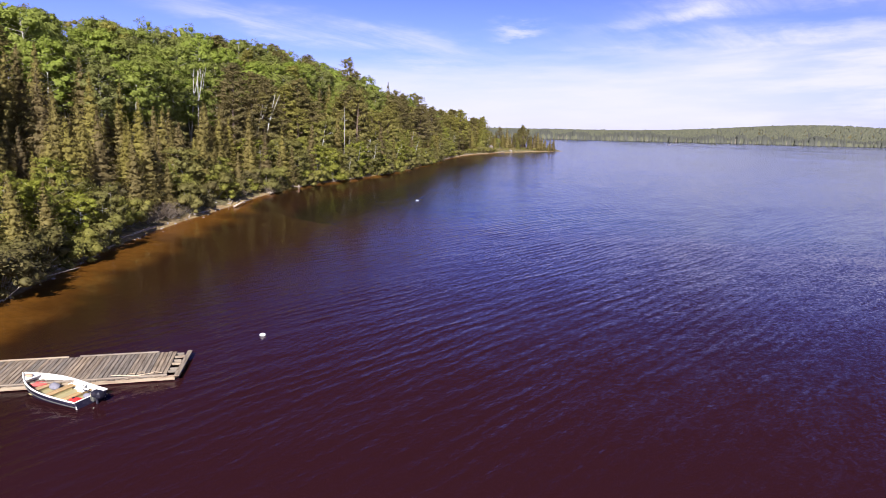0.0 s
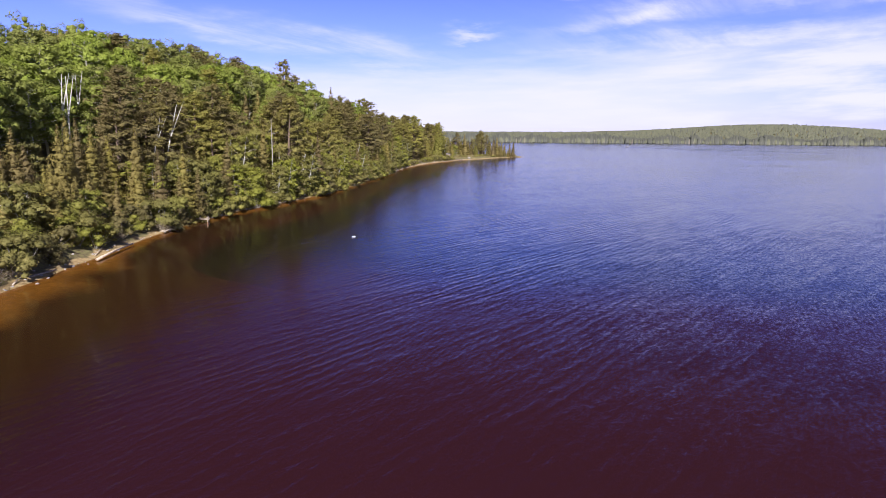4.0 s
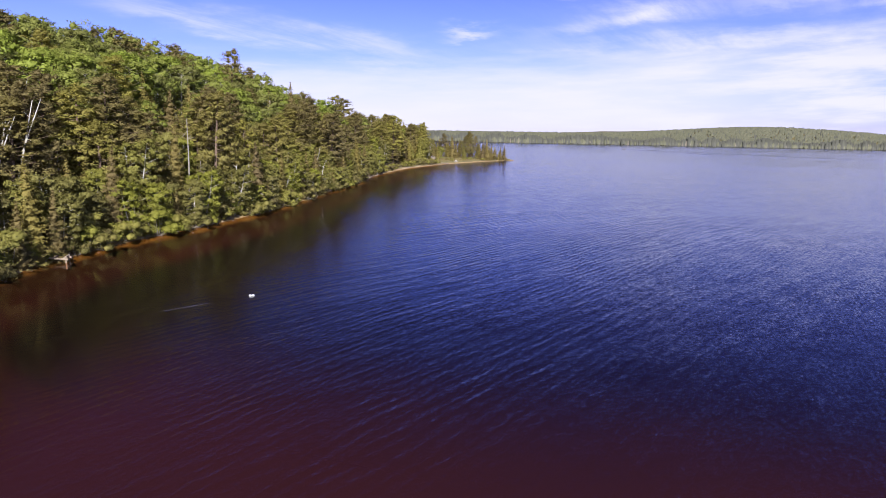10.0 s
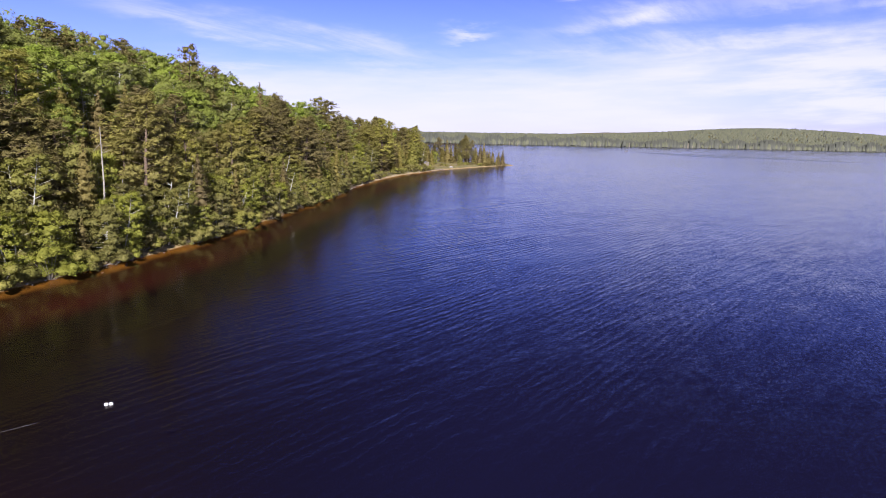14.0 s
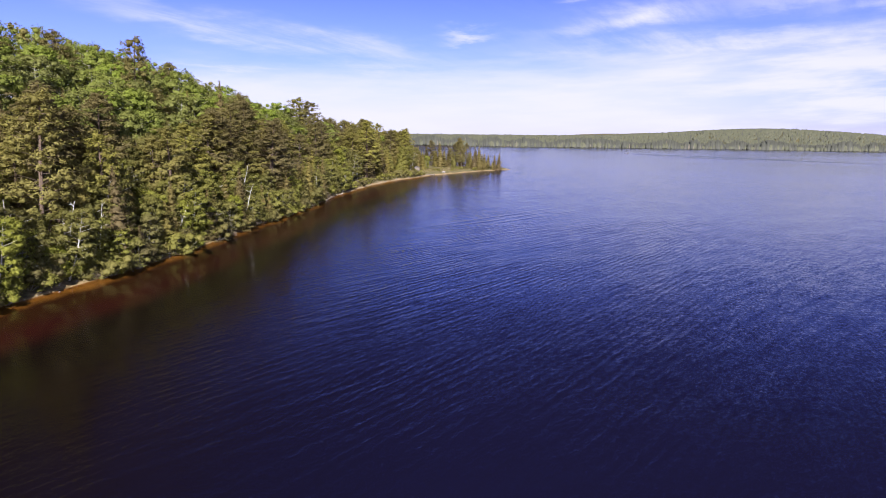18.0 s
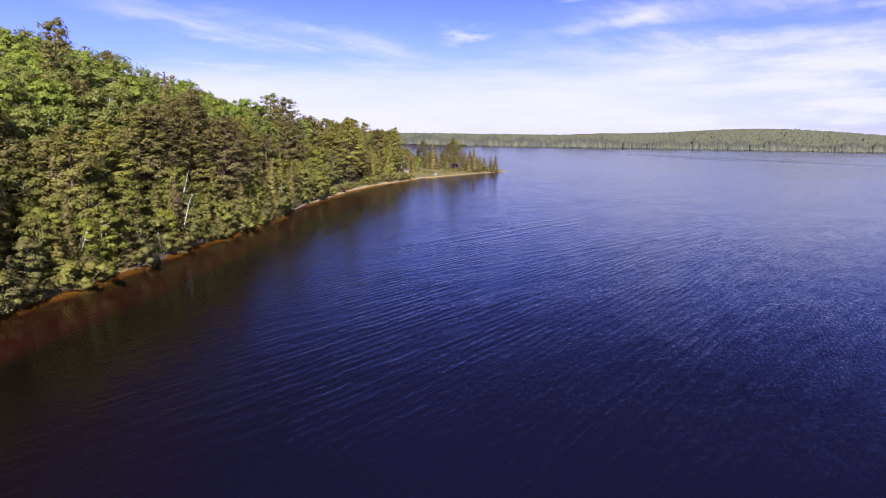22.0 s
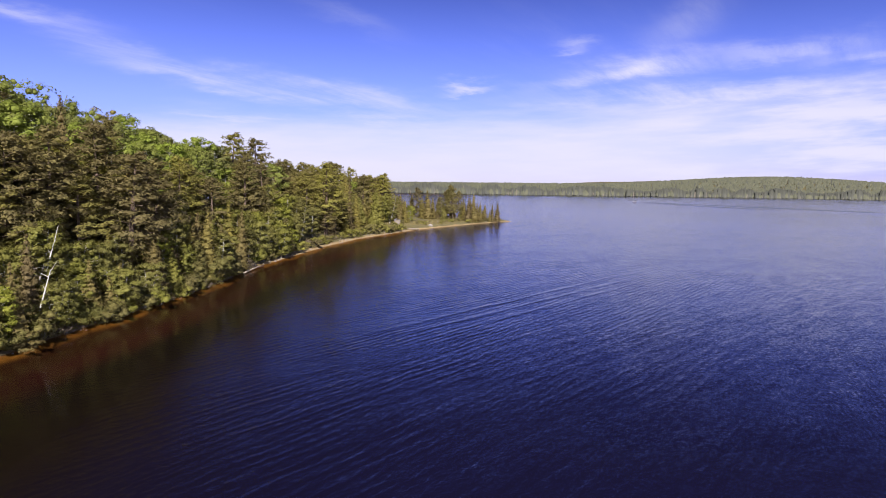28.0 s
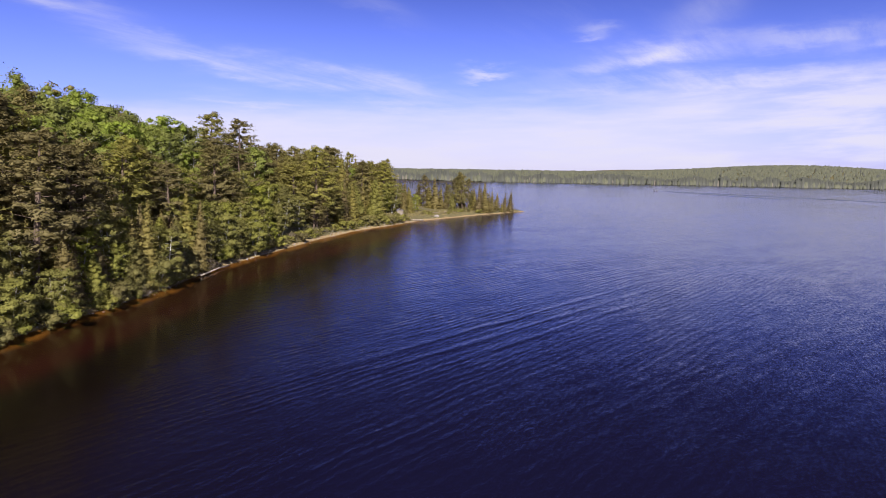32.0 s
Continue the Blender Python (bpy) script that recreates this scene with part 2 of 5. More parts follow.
def water_material():
    m, n, out = material("lake_water")
    place = n.add("ShaderNodeNewGeometry").outputs["Position"]
    streaky = n.noise(n.turned(place, 0.60, 2.6, 1.0), 0.085, 7, 0.62)
    gusts = n.smooth(streaky, 0.38, 0.62)
    broad = n.smooth(n.noise(n.vmaths("MULTIPLY", place, (0.6, 1.4, 1)), 0.012, 3, 0.6), 0.36, 0.64)
    # the water lies calmer in the lee of the wooded shore
    lee = n.maths("ADD", 0.15, n.maths("MULTIPLY", n.smooth(n.add("ShaderNodeSeparateXYZ", inputs={"Vector": place}).outputs[0], -33.0, 4.0), 0.85))
    # facets of wind ripples, finer than the waves: a slope of its own at every spot
    lean = 0.0
    for angle, scale, amount, detail in ((2.50, 0.45, 0.080, 4.0), (2.65, 6.0, 0.17, 2.0), (2.2, 17.0, 0.16, 2.0)):
        node = n.add("ShaderNodeTexNoise", inputs={"Vector": n.turned(place, angle, 1.0, 2.4), "Scale": scale, "Detail": detail, "Roughness": 0.68})
        swing = n.vmaths("MULTIPLY", n.vmaths("SUBTRACT", node.outputs["Color"], (0.5, 0.5, 0.5)), (amount * 1.2, amount * 1.0, 0.0))
        lean = swing if lean == 0.0 else n.vmaths("ADD", lean, swing)
    calm = n.add("ShaderNodeVectorMath", operation="SCALE", inputs={0: lean, "Scale": n.maths("MULTIPLY", lee, n.maths("ADD", 0.75, n.maths("MULTIPLY", gusts, 0.45)))}).outputs[0]
    facet = n.vmaths("NORMALIZE", n.vmaths("ADD", calm, (0, 0, 1)))
    # long-crested trains of small waves before a south-east wind, with lesser ones at a slant
    waves = 0.0
    for angle, scale, amount, wander, patch in ((2.55, 0.42, 0.0098, 4.6, 0.16), (2.40, 0.19, 0.0090, 3.6, 0.06), (2.80, 0.85, 0.0034, 4.0, 0.12)):
        train = n.add("ShaderNodeTexWave", inputs={"Vector": n.turned(place, angle, 1.0, 3.0), "Scale": scale, "Distortion": wander, "Detail": 2.5, "Detail Scale": 1.3, "Detail Roughness": 0.55}).outputs["Fac"]
        group = n.maths("ADD", 0.25, n.smooth(n.noise(n.turned(place, angle, 1.0, 2.2), patch, 2, 0.5), 0.34, 0.66))
        waves = n.maths("ADD", waves, n.maths("MULTIPLY", n.maths("MULTIPLY", n.maths("POWER", train, 1.5), amount), group))
    height = n.maths("ADD", n.maths("MULTIPLY", waves, lee), n.maths("MULTIPLY", streaky, 0.06))
    chop = n.noise(n.turned(place, 2.55, 1.0, 2.8), 2.2, 4, 0.62)
    height = n.maths("ADD", height, n.maths("MULTIPLY", n.maths("MULTIPLY", chop, 0.034), lee))
    # long low swells: the far boat's wake, and an older wake that nears the shore
    spot = n.add("ShaderNodeSeparateXYZ", inputs={"Vector": place}).outputs
    for (ax, ay), (bx, by), wide, amount in (((143, 690), (215, 500), 5.0, 0.9), ((150, 692), (330, 470), 4.0, 0.9), ((-1, 166.5), (36, 216), 0.45, 0.035), ((2, 166.5), (38, 214), 0.40, 0.030), ((5, 166.5), (38, 210), 0.40, 0.025)):
        long = math.hypot(bx - ax, by - ay)
        ux, uy = (bx - ax) / long, (by - ay) / long
        ahead = n.maths("ADD", n.maths("MULTIPLY", n.maths("SUBTRACT", spot[0], ax), ux), n.maths("MULTIPLY", n.maths("SUBTRACT", spot[1], ay), uy))
        aside = n.maths("SUBTRACT", n.maths("MULTIPLY", n.maths("SUBTRACT", spot[0], ax), uy), n.maths("MULTIPLY", n.maths("SUBTRACT", spot[1], ay), ux))
        ridge = n.maths("EXPONENT", n.maths("MULTIPLY", n.maths("POWER", n.maths("ABSOLUTE", n.maths("DIVIDE", aside, wide)), 2.0), -1.0))
        swell = n.maths("MULTIPLY", n.maths("MULTIPLY", ridge, n.smooth(ahead, -6.0, 12.0)), n.maths("SUBTRACT", 1.0, n.smooth(ahead, long * 0.5, long)))
        height = n.maths("ADD", height, n.maths("MULTIPLY", swell, amount))
    node = n.add("ShaderNodeBump", inputs={"Height": height, "Strength": 1.0, "Distance": 1.0, "Normal": facet})
    normal = node.outputs[0]
    dull = n.maths("ADD", n.maths("ADD", 0.07, n.maths("MULTIPLY", gusts, 0.03)), n.maths("MULTIPLY", broad, 0.04))
    facing = n.add("ShaderNodeLayerWeight", inputs={"Blend": 0.5, "Normal": normal}).outputs["Facing"]
    sheen = n.maths("ADD", 0.018, n.maths("MULTIPLY", n.maths("POWER", facing, 5.0), 0.72))
    # reflections of the bank are dimmed by hand: less gloss towards the shore
    sheen = n.maths("MULTIPLY", sheen, n.maths("ADD", 0.55, n.maths("MULTIPLY", n.smooth(n.add("ShaderNodeSeparateXYZ", inputs={"Vector": place}).outputs[0], -24.0, 0.0), 0.45)))
    gloss = n.add("ShaderNodeBsdfGlossy", inputs={"Color": (0.94, 0.94, 1, 1), "Roughness": dull, "Normal": normal})
    clear = n.add("ShaderNodeBsdfTransparent", inputs={"Color": (0.80, 0.62, 0.50, 1)})
    # peat-stained murk over the shoal by the dock
    where = n.add("ShaderNodeSeparateXYZ", inputs={"Vector": place}).outputs
    drift = n.maths("MULTIPLY", n.maths("SUBTRACT", n.noise(place, 0.05, 3), 0.5), 7.0)
    shoal = n.maths("SUBTRACT", 1.0, n.smooth(n.maths("ADD", drift, n.maths("ADD", where[1], n.maths("MULTIPLY", where[0], 0.15))), 57.0, 79.0))
    murk = n.maths("MULTIPLY", n.maths("MULTIPLY", shoal, n.smooth(where[0], -22.0, -11.0)), 0.86)
    stain = n.add("ShaderNodeBsdfDiffuse", inputs={"Color": (0.0275, 0.0078, 0.0096, 1)})
    deep = n.add("ShaderNodeMixShader", inputs={0: murk})
    n.feed(deep.inputs[1], clear.outputs[0])
    n.feed(deep.inputs[2], stain.outputs[0])
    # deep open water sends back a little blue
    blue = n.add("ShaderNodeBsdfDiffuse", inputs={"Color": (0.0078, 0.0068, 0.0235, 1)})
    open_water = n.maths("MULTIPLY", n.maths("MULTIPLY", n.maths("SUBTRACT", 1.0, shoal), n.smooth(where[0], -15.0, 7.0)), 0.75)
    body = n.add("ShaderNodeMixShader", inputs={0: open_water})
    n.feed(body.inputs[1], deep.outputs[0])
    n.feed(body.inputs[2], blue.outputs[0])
    both = n.add("ShaderNodeMixShader", inputs={0: sheen})
    n.feed(both.inputs[1], body.outputs[0])
    n.feed(both.inputs[2], gloss.outputs[0])
    n.feed(out.inputs["Surface"], both.outputs[0])
    return m


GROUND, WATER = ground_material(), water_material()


# ================= meshes =================
def mesh_of(name, verts, faces, mat, smooth_shade=False):
    me = bpy.data.meshes.new(name)
    me.from_pydata([tuple(v) for v in np.asarray(verts, float)], [], [tuple(int(i) for i in f) for f in faces])
    me.materials.append(mat)
    if smooth_shade:
        me.polygons.foreach_set("use_smooth", [True] * len(me.polygons))
    me.update()
    return me


def foliage_mesh(name, lot, mat):
    """Many small three-cornered leaves, shaded as the rounded masses that they make up."""
    verts, faces, normals = lot
    me = bpy.data.meshes.new(name)
    me.vertices.add(len(verts))
    me.vertices.foreach_set("co", np.asarray(verts, np.float32).ravel())
    me.loops.add(faces.size)
    me.loops.foreach_set("vertex_index", np.asarray(faces, np.int32).ravel())
    me.polygons.add(len(faces))
    me.polygons.foreach_set("loop_start", np.arange(len(faces), dtype=np.int32) * 3)
    me.polygons.foreach_set("use_smooth", np.ones(len(faces), bool))
    me.materials.append(mat)
    me.update(calc_edges=True)
    me.normals_split_custom_set_from_vertices(np.asarray(normals, np.float32).tolist())
    return me


def part(name, me, parent, label=""):
    ob = new(name, me)
    ob.parent = parent
    return tagged(ob, label)


def thing(name, at=(0, 0, 0), turn=0.0, **tags):
    ob = new(name)
    ob.empty_display_size = 0.2
    ob.location, ob.rotation_euler = at, (0, 0, turn)
    return tagged(ob, **tags)


def box_bm(bm, size, m=None, bevel=0.0):
    made = bmesh.ops.create_cube(bm, size=1.0, matrix=(m or Matrix()) @ Matrix.Diagonal((*size, 1)))
    if bevel:
        edges = list({e for v in made["verts"] for e in v.link_edges})
        bmesh.ops.bevel(bm, geom=edges, offset=bevel, segments=1, affect="EDGES")


def mesh_from(name, bm, mat):
    me = bpy.data.meshes.new(name)
    bm.to_mesh(me)
    bm.free()
    me.materials.append(mat)
    return me


# ================= the ground and the lake =================
SHORE = [(-20, -60), (-19, -20), (-21, 0), (-23, 14), (-26, 28), (-29.4, 40), (-31.7, 50), (-33.3, 66), (-34.7, 80), (-35.2, 92), (-34.2, 104), (-30.8, 118), (-28.6, 132), (-27.7, 146),
         (-27.6, 160), (-26.6, 176), (-26.0, 190), (-27, 205), (-25.6, 222), (-24, 240), (-21, 258), (-15.5, 275), (-11.2, 289), (-4, 303), (5, 320), (14, 335), (19, 341.5)]
BACK = [(18, 343.5), (8, 345), (-8, 350), (-28, 361), (-60, 380), (-200, 430), (-900, 600)]
FAR_SHORE = [(-3000, 1141), (-1036, 980), (-346, 917), (-24, 911), (102, 968), (229, 1043), (378, 1112), (505, 1164), (677, 1227), (850, 1279), (1149, 1290), (1839, 1198), (3500, 796)]


def away(px, py, line):
    """The distance of points from a line of corners."""
    best = np.full(np.shape(px), 1e9)
    for (ax, ay), (bx, by) in zip(line, line[1:]):
        ux, uy = bx - ax, by - ay
        f = np.clip(((px - ax) * ux + (py - ay) * uy) / (ux * ux + uy * uy), 0, 1)
        best = np.minimum(best, np.hypot(px - ax - f * ux, py - ay - f * uy))
    return best


def inside(px, py, ring):
    odd = np.zeros(np.shape(px), bool)
    for (ax, ay), (bx, by) in zip(ring, ring[1:] + ring[:1]):
        cross = (ay > py) != (by > py)
        with np.errstate(divide="ignore", invalid="ignore"):
            odd ^= cross & (px < (bx - ax) * (py - ay) / (by - ay + 1e-12) + ax)
    return odd


LAND = SHORE + BACK + [(-3900, 600), (-3900, -60)]
FAR_LAND = FAR_SHORE + [(3500, 3900), (-3000, 3900)]


def ease(v, lo, hi):
    f = np.clip((v - lo) / (hi - lo), 0, 1)
    return f * f * (3 - 2 * f)


def wobble(x, y, size, seed=0.0):
    return (np.sin(x / size * 1.3 + 1.7 * np.sin(y / size * 0.9 + seed)) + np.sin(y / size * 1.1 + 1.3 * np.sin(x / size * 1.2 + 2 * seed))) * 0.5


RIDGE_Y = [-60, 60, 95, 112, 150, 180, 212, 235, 258, 280, 300, 345, 450]
RIDGE_H = [11.8, 12.8, 14.6, 16.2, 17.5, 18, 16, 12.5, 8, 5, 1.5, 1.1, 1.1]


def height(x, y):
    """The height of the ground, the lake's bed included."""
    x, y = np.asarray(x, float), np.asarray(y, float)
    d = away(x, y, SHORE + BACK) * np.where(inside(x, y, LAND), 1, -1)
    ridge = np.interp(y, RIDGE_Y, RIDGE_H)
    land = 0.28 * np.minimum(d, 3) + ridge * ease(d, -6, 46) ** 0.9 * ease(d, 0.3, 6) + 0.35 * wobble(x, y, 7.0) * ease(d, 1.5, 8) * np.minimum(1, ridge / 6)
    far_d = away(x, y, FAR_SHORE) * np.where(inside(x, y, FAR_LAND), 1, -1)
    hill = 7.5 + 31.5 * np.exp(-(((x - 735) / 380) ** 2)) + 4 * wobble(x, y, 195.0, 1.0)
    far = 0.02 * np.minimum(far_d, 30) + np.maximum(hill, 2) * ease(far_d, 10, 370)
    # a shoal off the dock, and deep water past it
    shoal = ease(y + 0.45 * x + 3 * wobble(x, y, 9.0, 2.0), 32, 58)
    floor = -1.6 * (1 - shoal) - 6.0 * shoal
    out = np.maximum(-d, 0)
    steep = ease(y, 66, 105) * (1 - 0.45 * ease(y, 195, 225))
    off = np.maximum(out - 1.1 * steep, 0)
    bed = np.maximum(floor, -(0.085 + 0.20 * steep) * out - 1.3 * steep * off - (0.004 + 0.06 * steep) * off ** 1.6)
    return np.where(d > 0, land, np.where(far_d > 0, far, bed))


def spread(lo, hi, near_lo, near_hi, step, grow=1.18):
    mid = list(np.arange(near_lo, near_hi, step))
    s, up = step, [near_hi]
    while up[-1] < hi:
        s *= grow
        up.append(min(up[-1] + s, hi))
    s, down = step, [near_lo]
    while down[-1] > lo:
        s *= grow
        down.append(max(down[-1] - s, lo))
    return np.array(sorted(set(down[1:] + mid + up)))


def grid_mesh(name, xs, ys, z_of, mat):
    gx, gy = np.meshgrid(xs, ys)
    verts = np.stack([gx.ravel(), gy.ravel(), z_of(gx.ravel(), gy.ravel())], 1)
    w, h = len(xs), len(ys)
    i = (np.arange(h - 1)[:, None] * w + np.arange(w - 1)[None]).ravel()
    faces = np.stack([i, i + 1, i + 1 + w, i + w], 1)
    return mesh_of(name, verts, faces, mat, True)


xs, ys = spread(-3900, 3900, -62, 24, 0.9, 1.2), spread(-3900, 3900, 4, 352, 1.25, 1.2)
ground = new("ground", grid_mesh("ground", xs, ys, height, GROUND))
tagged(ground, "wooded lake shore with a narrow sand beach", "ground", kind="structure")
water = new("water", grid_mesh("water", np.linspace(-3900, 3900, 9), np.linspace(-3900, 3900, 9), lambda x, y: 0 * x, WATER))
tagged(water, "dark rippled lake water, amber over the sandy shallows", "water", kind="structure")


# ================= trees =================
def cards(centres, along, across, length, width, rng, bend=0.15):
    """Small bent leaf sprays: one four-cornered piece at each centre."""
    c, a, b = (np.asarray(v, float) for v in (centres, along, across))
    n = len(c)
    length, width = np.broadcast_to(length, n)[:, None], np.broadcast_to(width, n)[:, None]
    a = a / (np.linalg.norm(a, axis=1, keepdims=True) + 1e-9)
    b = b - (b * a).sum(1, keepdims=True) * a
    b = b / (np.linalg.norm(b, axis=1, keepdims=True) + 1e-9)
    up = np.cross(a, b) * bend * length
    verts = np.stack([c - a * length / 2, c + b * width / 2 + up, c + a * length / 2, c - b * width / 2 + up], 1).reshape(-1, 3)
    faces = np.arange(4 * n).reshape(n, 4)
    return verts, faces


def stick(points, radii, sides=6):
    """A round tapering stick along points."""
    points, verts, faces = np.asarray(points, float), [], []
    for k, (p, r) in enumerate(zip(points, radii)):
        d = points[min(k + 1, len(points) - 1)] - points[max(k - 1, 0)]
        d = d / np.linalg.norm(d)
        u = np.cross(d, (1, 0, 0) if abs(d[0]) < 0.8 else (0, 1, 0))
        u = u / np.linalg.norm(u)
        v = np.cross(d, u)
        for s in range(sides):
            f = 2 * math.pi * s / sides
            verts.append(p + r * (math.cos(f) * u + math.sin(f) * v))
    for k in range(len(points) - 1):
        for s in range(sides):
            a, b = k * sides + s, k * sides + (s + 1) % sides
            faces.append((a, b, b + sides, a + sides))
    faces.append(tuple(range(sides - 1, -1, -1)))
    faces.append(tuple((len(points) - 1) * sides + s for s in range(sides)))
    return verts, faces


def gather(pieces):
    verts, faces, base = [], [], 0
    for v, f in pieces:
        verts.extend(tuple(p) for p in v)
        faces.extend(tuple(int(i) + base for i in q) for q in f)
        base += len(v)
    return verts, faces


def rand_dirs(rng, n):
    v = rng.normal(size=(n, 3))
    return v / np.linalg.norm(v, axis=1, keepdims=True)


def unit(v):
    return v / (np.linalg.norm(v, axis=1, keepdims=True) + 1e-9)


def sprays(centres, shade, length, width, rng, loose=0.7, hang=(0, 0, -0.4)):
    """Small leaf sprays, one three-cornered piece each, that lie roughly across the way they face."""
    c, shade = np.asarray(centres, float), unit(np.asarray(shade, float))
    n = len(c)
    length, width = np.broadcast_to(length, n)[:, None], np.broadcast_to(width, n)[:, None]
    face = unit(shade + loose * rand_dirs(rng, n))
    a = rand_dirs(rng, n) + np.asarray(hang)
    a = unit(a - (a * face).sum(1, keepdims=True) * face)
    b = np.cross(face, a)
    verts = np.stack([c - a * length * 0.45 - b * width / 2, c - a * length * 0.45 + b * width / 2, c + a * length * 0.55], 1)
    turned = (np.cross(verts[:, 1] - verts[:, 0], verts[:, 2] - verts[:, 0]) * shade).sum(1) < 0
    verts[turned] = verts[turned][:, ::-1]
    return verts.reshape(-1, 3), np.arange(3 * n).reshape(n, 3), np.repeat(unit(shade + 0.26 * rand_dirs(rng, n)), 3, 0)


def spruce_crown(h, spread_r, rng, count, low=0.03):
    """Whorls of drooping boughs, each a fan of small sprays that thickens towards its tip."""
    cs, sh, le = [], [], []
    z, boughs = low * h, []
    while z < 0.96 * h:
        f = (z / h - low) / (1 - low)
        reach = spread_r * (1 - f) * (0.80 + 0.20 * min(1, f * 6 + 0.4))
        number, first = max(5, int(6 + 5 * (1 - f))), rng.uniform(0, 6.28)
        for k in range(number):
            boughs.append((z + rng.uniform(-0.15, 0.15), f, first + 6.283 * k / number + rng.uniform(-0.3, 0.3), reach * rng.uniform(0.62, 1.18) + 0.12))
        z += rng.uniform(0.42, 0.60) * (0.6 + 0.5 * (1 - f))
    total = sum(b[3] for b in boughs)
    for z, f, turn, r in boughs:
        n = max(5, int(count * r / total))
        q = rng.random(n) ** 0.6
        out, side = np.array([math.cos(turn), math.sin(turn), 0]), np.array([-math.sin(turn), math.cos(turn), 0])
        droop = 0.40 * f - rng.uniform(0.22, 0.48) * (1 - f)
        fan = rng.normal(0, 0.17, n) * (0.25 + r * q) * (1.15 - 0.6 * q)
        rise = droop * r * q + 0.22 * r * q * q - np.abs(rng.normal(0, 0.11, n)) * (0.4 + q)
        cs.append(out * (r * q)[:, None] + side * fan[:, None] + np.stack([0 * q, 0 * q, z + rise], 1))
        sh.append(out * (0.35 + 0.75 * q)[:, None] + side * (fan * 1.2)[:, None] + np.array([0, 0, 0.62]))
        le.append(rng.uniform(0.20, 0.40, n) * (0.62 + 0.38 * (1 - f)))
    n = 40
    up = rng.random(n) ** 0.7
    cs.append(np.stack([rng.normal(0, 0.06, n), rng.normal(0, 0.06, n), h - 0.9 * (1 - up)], 1))
    sh.append(np.concatenate([rng.normal(0, 1, (n, 2)), np.full((n, 1), 0.6)], 1))
    le.append(np.full(n, 0.22))
    le = np.concatenate(le)
    return sprays(np.concatenate(cs), np.concatenate(sh), le, le * 0.62, rng, 0.55)


def clump_crown(blobs, count, size, rng, flat=1.0, slim=0.6, middle=None, loose=0.7, whole=0.8):
    """Leaves round a set of clumps, (centre, radius) each, facing out from their clump and from the whole crown."""
    cs, sh, le = [], [], []
    total = sum(r * r for _, r in blobs)
    middle = np.mean([c for c, _ in blobs], 0) if middle is None else np.asarray(middle, float)
    for c, r in blobs:
        n = max(6, int(count * r * r / total))
        d = rand_dirs(rng, n)
        d[:, 2] = np.where(d[:, 2] < -0.35, -d[:, 2] * 0.7, d[:, 2])
        far = r * (0.72 + 0.68 * rng.random(n) ** 1.7)[:, None] * (1 + 0.22 * np.sin(5 * d[:, :1] + 4 * d[:, 2:] + rng.uniform(0, 6)))
        spot = np.asarray(c) + d * far * (1, 1, flat)
        cs.append(spot)
        sh.append(0.55 * unit(d * (1, 1, 1 / max(flat, 0.5))) + whole * unit((spot - middle) * (1, 1, 0.6)) + (0, 0, 0.15))
        le.append(size * rng.uniform(0.6, 1.4, n))
    le = np.concatenate(le)
    return sprays(np.concatenate(cs), np.concatenate(sh), le, le * slim, rng, loose)


def cores(blobs, rng, fill=0.72, flat=0.9):
    """The dense inside of each clump: a lumpy body of a few faces."""
    rings, sides = ((-0.75, 0.55), (-0.15, 1.0), (0.50, 0.85), (0.98, 0.12)), 5
    quads = [(k * sides + s, k * sides + (s + 1) % sides, (k + 1) * sides + (s + 1) % sides, (k + 1) * sides + s) for k in range(3) for s in range(sides)]
    tris = np.array([t for a, b, c, d in quads for t in ((a, b, c), (a, c, d))])
    verts, faces, normals = [], [], []
    for c, r in blobs:
        turn = rng.uniform(0, 6.28)
        ring = np.array([(q * rng.uniform(0.7, 1.15) * math.cos(turn + 6.283 * s / sides), q * rng.uniform(0.7, 1.15) * math.sin(turn + 6.283 * s / sides), (z + rng.uniform(-0.15, 0.15)) * flat) for z, q in rings for s in range(sides)])
        faces.append(tris + len(verts) * sides * len(rings))
        verts.append(np.asarray(c) + ring * r * fill)
        normals.append(unit(ring))
    return np.concatenate(verts), np.concatenate(faces), np.concatenate(normals)


def merged(*lots):
    verts, faces, normals, base = [], [], [], 0
    for v, f, n in lots:
        verts.append(v), faces.append(f + base), normals.append(n)
        base += len(v)
    return np.concatenate(verts), np.concatenate(faces), np.concatenate(normals)


def make_spruce(h, r, seed):
    rng = np.random.default_rng(seed)
    tree = thing("spruce_tree", label="dark olive spruce tree with drooping branches", category="tree", group="conifers on the shore")
    part("trunk", mesh_of("spruce_trunk", *stick([(0, 0, -0.6), (0, 0, 0.4 * h), (0, 0, 0.97 * h)], [0.011 * h, 0.008 * h, 0.012]), BARK_BROWN), tree)
    inner = [((rng.uniform(-0.1, 0.1), rng.uniform(-0.1, 0.1), h * (0.06 + 0.085 * k)), r * 0.60 * (1 - 0.085 * k) ** 1.1 + 0.04) for k in range(11)]
    part("crown", foliage_mesh("spruce_crown", merged(spruce_crown(h, r, rng, int(280 * h)), cores(inner, rng, 0.9, 1.2)), NEEDLE_SPRUCE), tree)
    return tree


